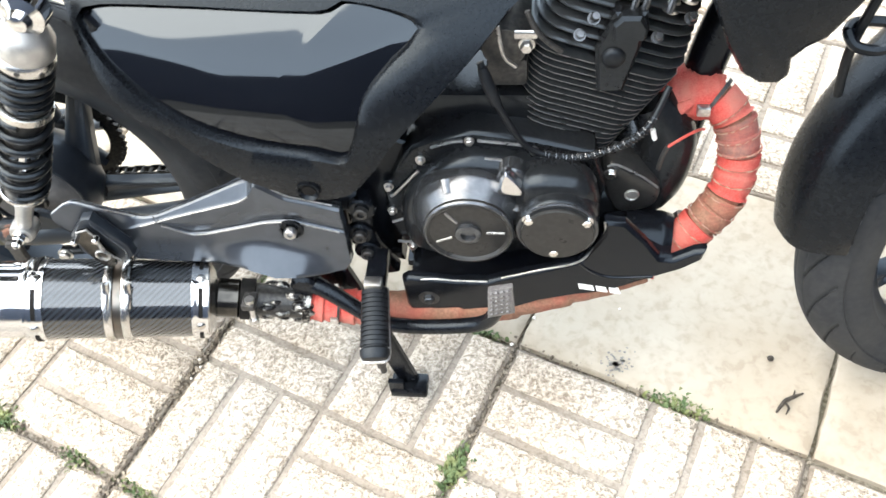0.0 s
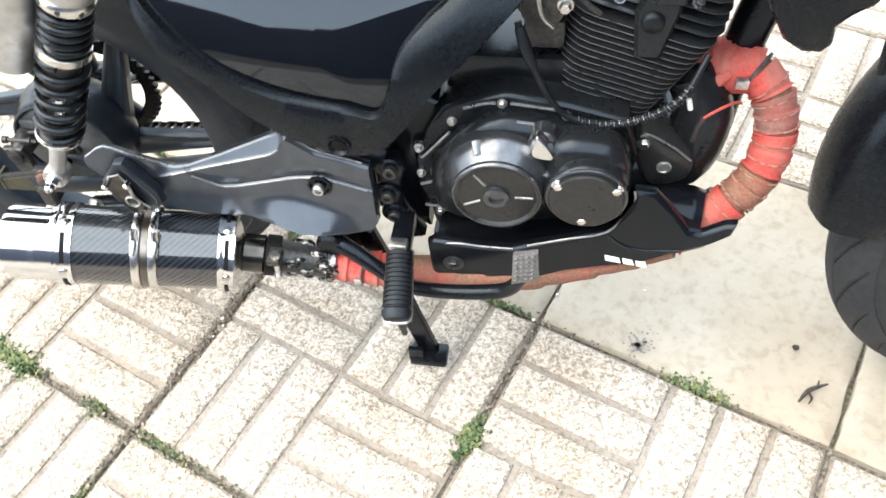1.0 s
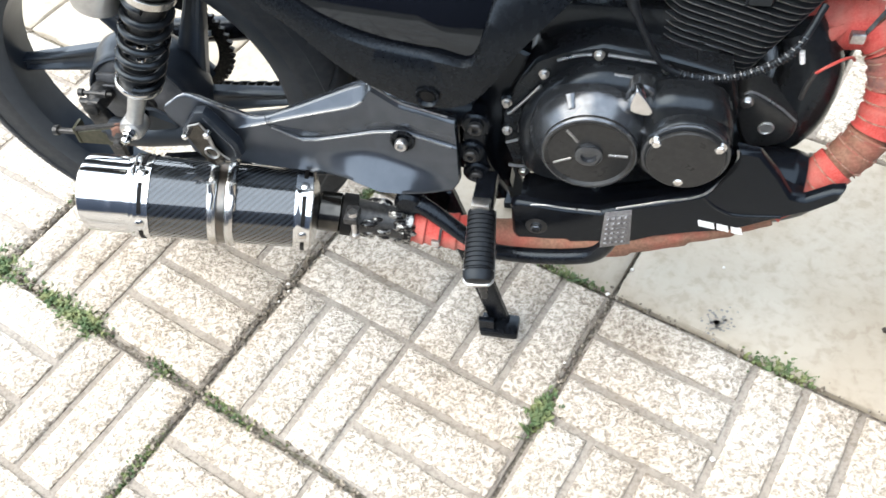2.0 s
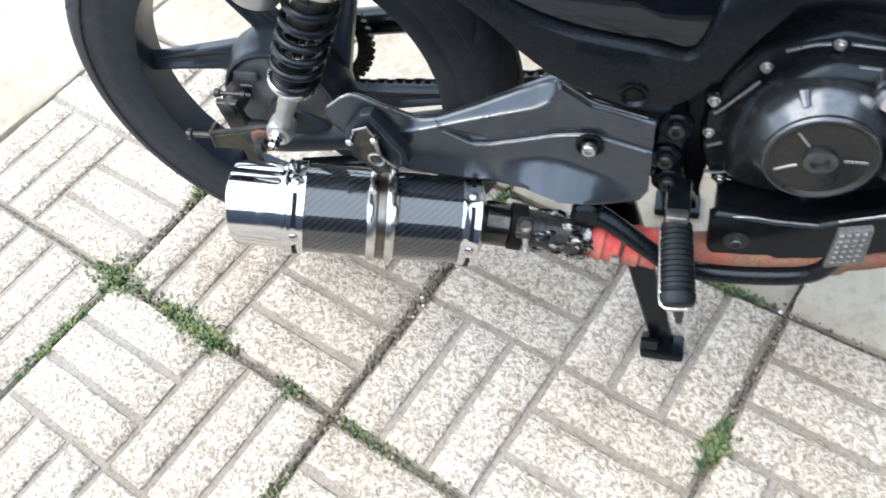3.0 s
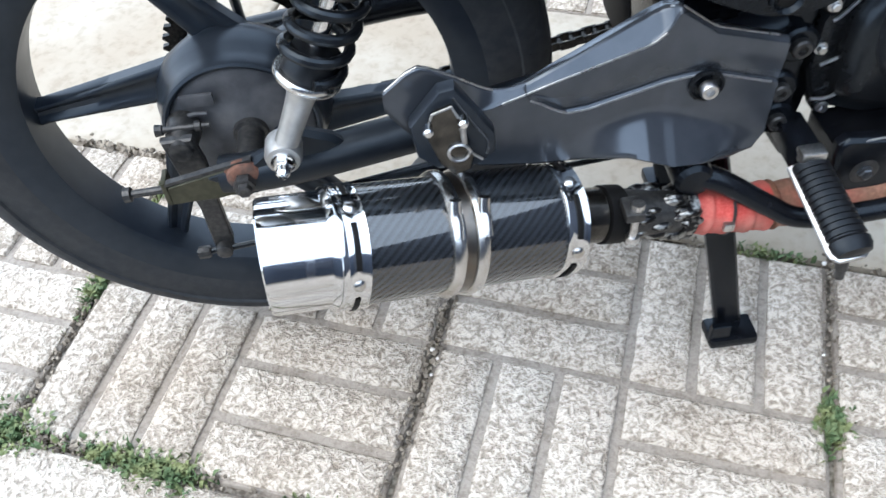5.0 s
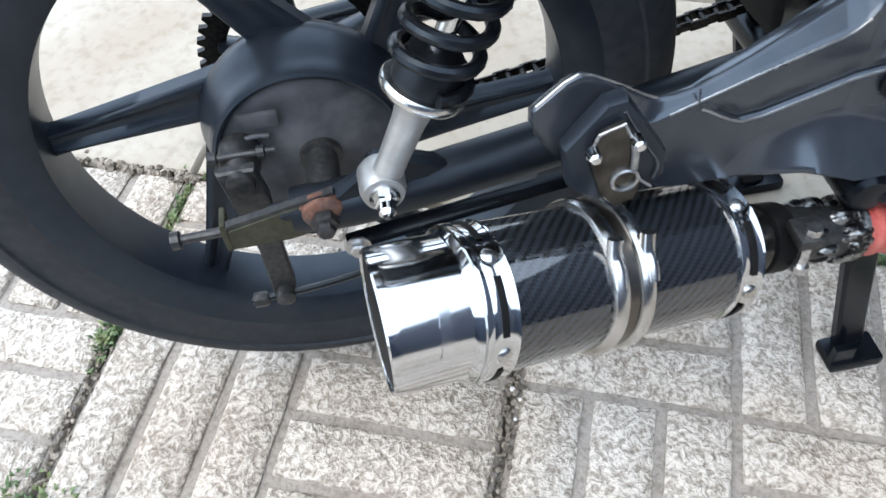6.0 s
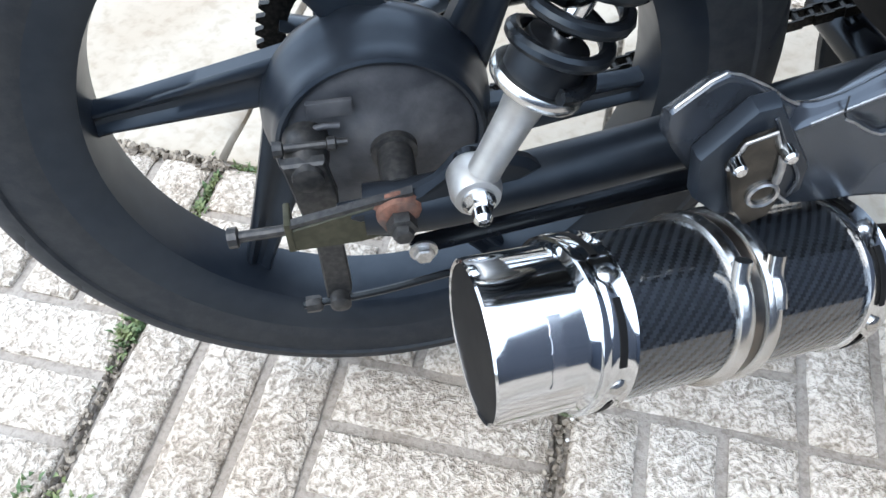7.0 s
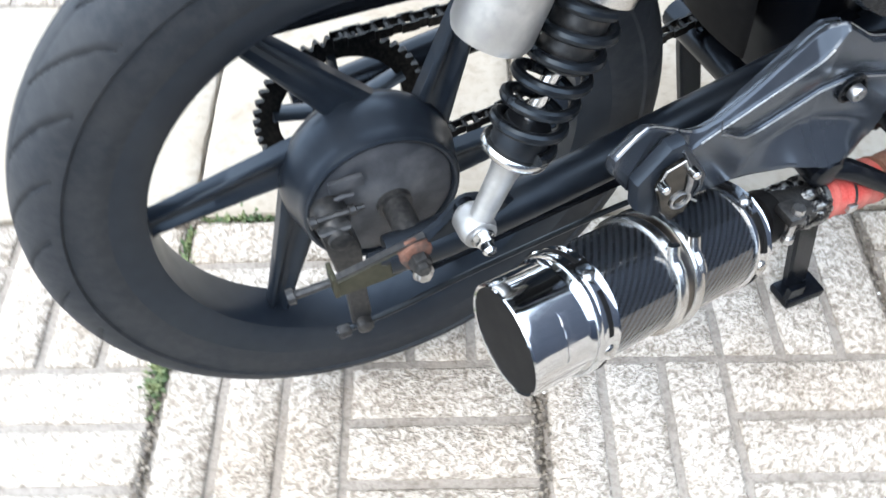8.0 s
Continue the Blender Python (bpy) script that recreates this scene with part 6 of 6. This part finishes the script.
tagged(outer, "pale riven paving blocks farther off", kind="stuff")

# moss and grass in the joints
grass = bmesh.new()
rng = random.Random(23)


def tuft(u, v, spread_u, spread_v, blades, height):
    """Blades and small leaves round a point of the paving, in sixths of a slab."""
    for _ in range(blades):
        gu, gv = u + rng.gauss(0, spread_u), v + rng.gauss(0, spread_v)
        p = PAVING @ Vector((gu * SIXTH, gv * SIXTH, -0.008))
        a = rng.uniform(0, 2 * math.pi)
        h = height * rng.uniform(0.4, 1.2)
        lean = Vector((math.cos(a), math.sin(a), 0)) * h * rng.uniform(0.2, 1.0)
        w = Vector((-math.sin(a), math.cos(a), 0)) * rng.uniform(0.0008, 0.0034)
        q0, q1 = grass.verts.new(p - w), grass.verts.new(p + w)
        m1, m2 = grass.verts.new(p + lean * 0.5 + Vector((0, 0, h * 0.7)) + w * 0.9), grass.verts.new(p + lean * 0.5 + Vector((0, 0, h * 0.7)) - w * 0.9)
        tip = grass.verts.new(p + lean + Vector((0, 0, h * 0.85)))
        grass.faces.new((q0, q1, m1, m2))
        grass.faces.new((m2, m1, tip))


for u, v, su, sv, nb, h in ((-6.0, 0.0, 0.35, 0.22, 420, 0.016), (-4.45, 0.05, 0.16, 0.10, 170, 0.012), (-3.75, 0.0, 0.22, 0.12, 260, 0.014), (-3.2, 0.0, 0.26, 0.14, 320, 0.015), (-1.0, 0.0, 0.2, 0.10, 110, 0.010), (0.55, 0.05, 0.22, 0.10, 90, 0.009),
                            (6.0, 3.0, 0.10, 0.20, 260, 0.016), (5.0, 6.0, 0.30, 0.06, 200, 0.012), (9.4, 6.05, 0.3, 0.10, 220, 0.014), (-6.05, 2.9, 0.07, 0.35, 230, 0.016), (-6.0, -1.6, 0.07, 0.6, 220, 0.012), (-6.0, 5.2, 0.05, 0.3, 120, 0.010), (-5.0, 6.0, 0.4, 0.06, 150, 0.012), (0.05, 5.7, 0.08, 0.25, 140, 0.012), (0.0, -1.8, 0.07, 0.5, 150, 0.010), (1.0, 0.0, 0.5, 0.06, 90, 0.008)):
    tuft(u, v, su, sv, nb, h)
me = bpy.data.meshes.new("joint_grass")
grass.to_mesh(me)
grass.free()
me.materials.append(M_GRASS)
tagged(new("joint_grass", me), "short green grass and moss tufts in the paving joints", "grass", kind="stuff")

# small litter on the paving
M_TWIG = shader("dark_twig", (0.02, 0.016, 0.012), 0.8, second=(0.05, 0.04, 0.03), scale=200)
M_PEBBLE = shader("pale_pebble", (0.6, 0.58, 0.55), 0.8, second=(0.75, 0.73, 0.7), scale=300)
M_STAIN = shader("dried_oil", (0.13, 0.125, 0.12), 0.6, second=(0.24, 0.23, 0.21), scale=200)
twig = tube([(0.490, 0.700, 0.004), (0.505, 0.716, 0.006), (0.520, 0.724, 0.005), (0.536, 0.730, 0.004)], [0.0015, 0.0035, 0.003, 0.0012], 8)
twig = tagged(part("twig", twig, M_TWIG, None), "small dark twig lying on a smooth slab", "twig")
part("side_shoot", tube([(0.505, 0.716, 0.006), (0.509, 0.706, 0.005), (0.503, 0.697, 0.004)], [0.002, 0.0018, 0.0008], 6), M_TWIG, twig)
part("side_shoot", tube([(0.520, 0.724, 0.005), (0.524, 0.734, 0.006)], [0.002, 0.0008], 6), M_TWIG, twig)


def pebble(x, y, r, material, seed, name, label):
    """One small uneven stone resting on the slabs."""
    rnd = random.Random(seed)
    bm = bmesh.new()
    bmesh.ops.create_icosphere(bm, subdivisions=2, radius=r)
    for v in bm.verts:
        v.co *= rnd.uniform(0.82, 1.15)
        v.co.z *= 0.7
    for v in bm.verts:
        v.co += Vector((x, y, r * 0.55))
    return tagged(part(name, bm, material, None), label, "pebble", group="pebbles on the paving")


for k, (x, y, r) in enumerate(((-0.018, 0.875, 0.0042), (0.109, 0.822, 0.0045), (0.146, 0.870, 0.0042), (-0.390, 0.803, 0.004), (-0.386, 0.790, 0.003), (0.249, 0.573, 0.005), (0.284, 0.884, 0.003), (-0.397, 0.770, 0.003), (0.05, 0.70, 0.003))):
    pebble(x, y, r * 0.7, M_PEBBLE, k, "pebble", "tiny pale pebble lying on the paving")
pebble(0.501, 0.790, 0.005, M_TWIG, 50, "dark_pebble", "tiny black stone on a smooth slab")
stain = bmesh.new()
rnd = random.Random(5)
for _ in range(120):
    a, d = rnd.uniform(0, 2 * math.pi), abs(rnd.gauss(0, 0.013))
    c = Vector((0.268 + d * math.cos(a), 0.784 + d * math.sin(a), 0.0012))
    rr = rnd.uniform(0.0008, 0.0028)
    ring = [stain.verts.new(c + Vector((rr * math.cos(q * 1.2566 + a), rr * rnd.uniform(0.5, 1.1) * math.sin(q * 1.2566 + a), 0))) for q in range(5)]
    stain.faces.new(ring)
tagged(part("oil_spots", stain, M_STAIN, None), "cluster of dried dark oil specks on a slab", "stain", kind="stuff")
crumbs = bmesh.new()
for u0, v0, u1, v1, n, size in ((-8.4, 6.0, -5.8, 5.9, 150, 0.005), (0.0, 1.6, 0.0, 4.2, 120, 0.0035), (0.0, -3, 0.0, 1.6, 120, 0.003), (-6.0, 0.4, -6.0, 2.6, 90, 0.003), (2.0, 6.0, 12.0, 6.0, 160, 0.0026), (6.0, 3.4, 6.0, 6.0, 70, 0.0026), (-2.8, 0.0, 4.0, 0.0, 120, 0.003), (-5.6, 0.02, -4.7, 0.02, 60, 0.0035)):
    for _ in range(n):
        f = rnd.random()
        u, v = u0 + (u1 - u0) * f + rnd.gauss(0, 0.07), v0 + (v1 - v0) * f + rnd.gauss(0, 0.07)
        p = PAVING @ Vector((u * SIXTH, v * SIXTH, -0.004 + rnd.uniform(0, 0.004)))
        q = size * rnd.uniform(0.4, 1.3)
        bmesh.ops.create_cone(crumbs, cap_ends=True, segments=5, radius1=q, radius2=q * 0.5, depth=q * 1.2, matrix=Matrix.Translation(p) @ Euler((rnd.uniform(0, 6), rnd.uniform(0, 6), 0)).to_matrix().to_4x4())
tagged(part("soil_crumbs", crumbs, M_CRUMB, None), "loose brown soil crumbs along the paving joints", "soil", kind="stuff")
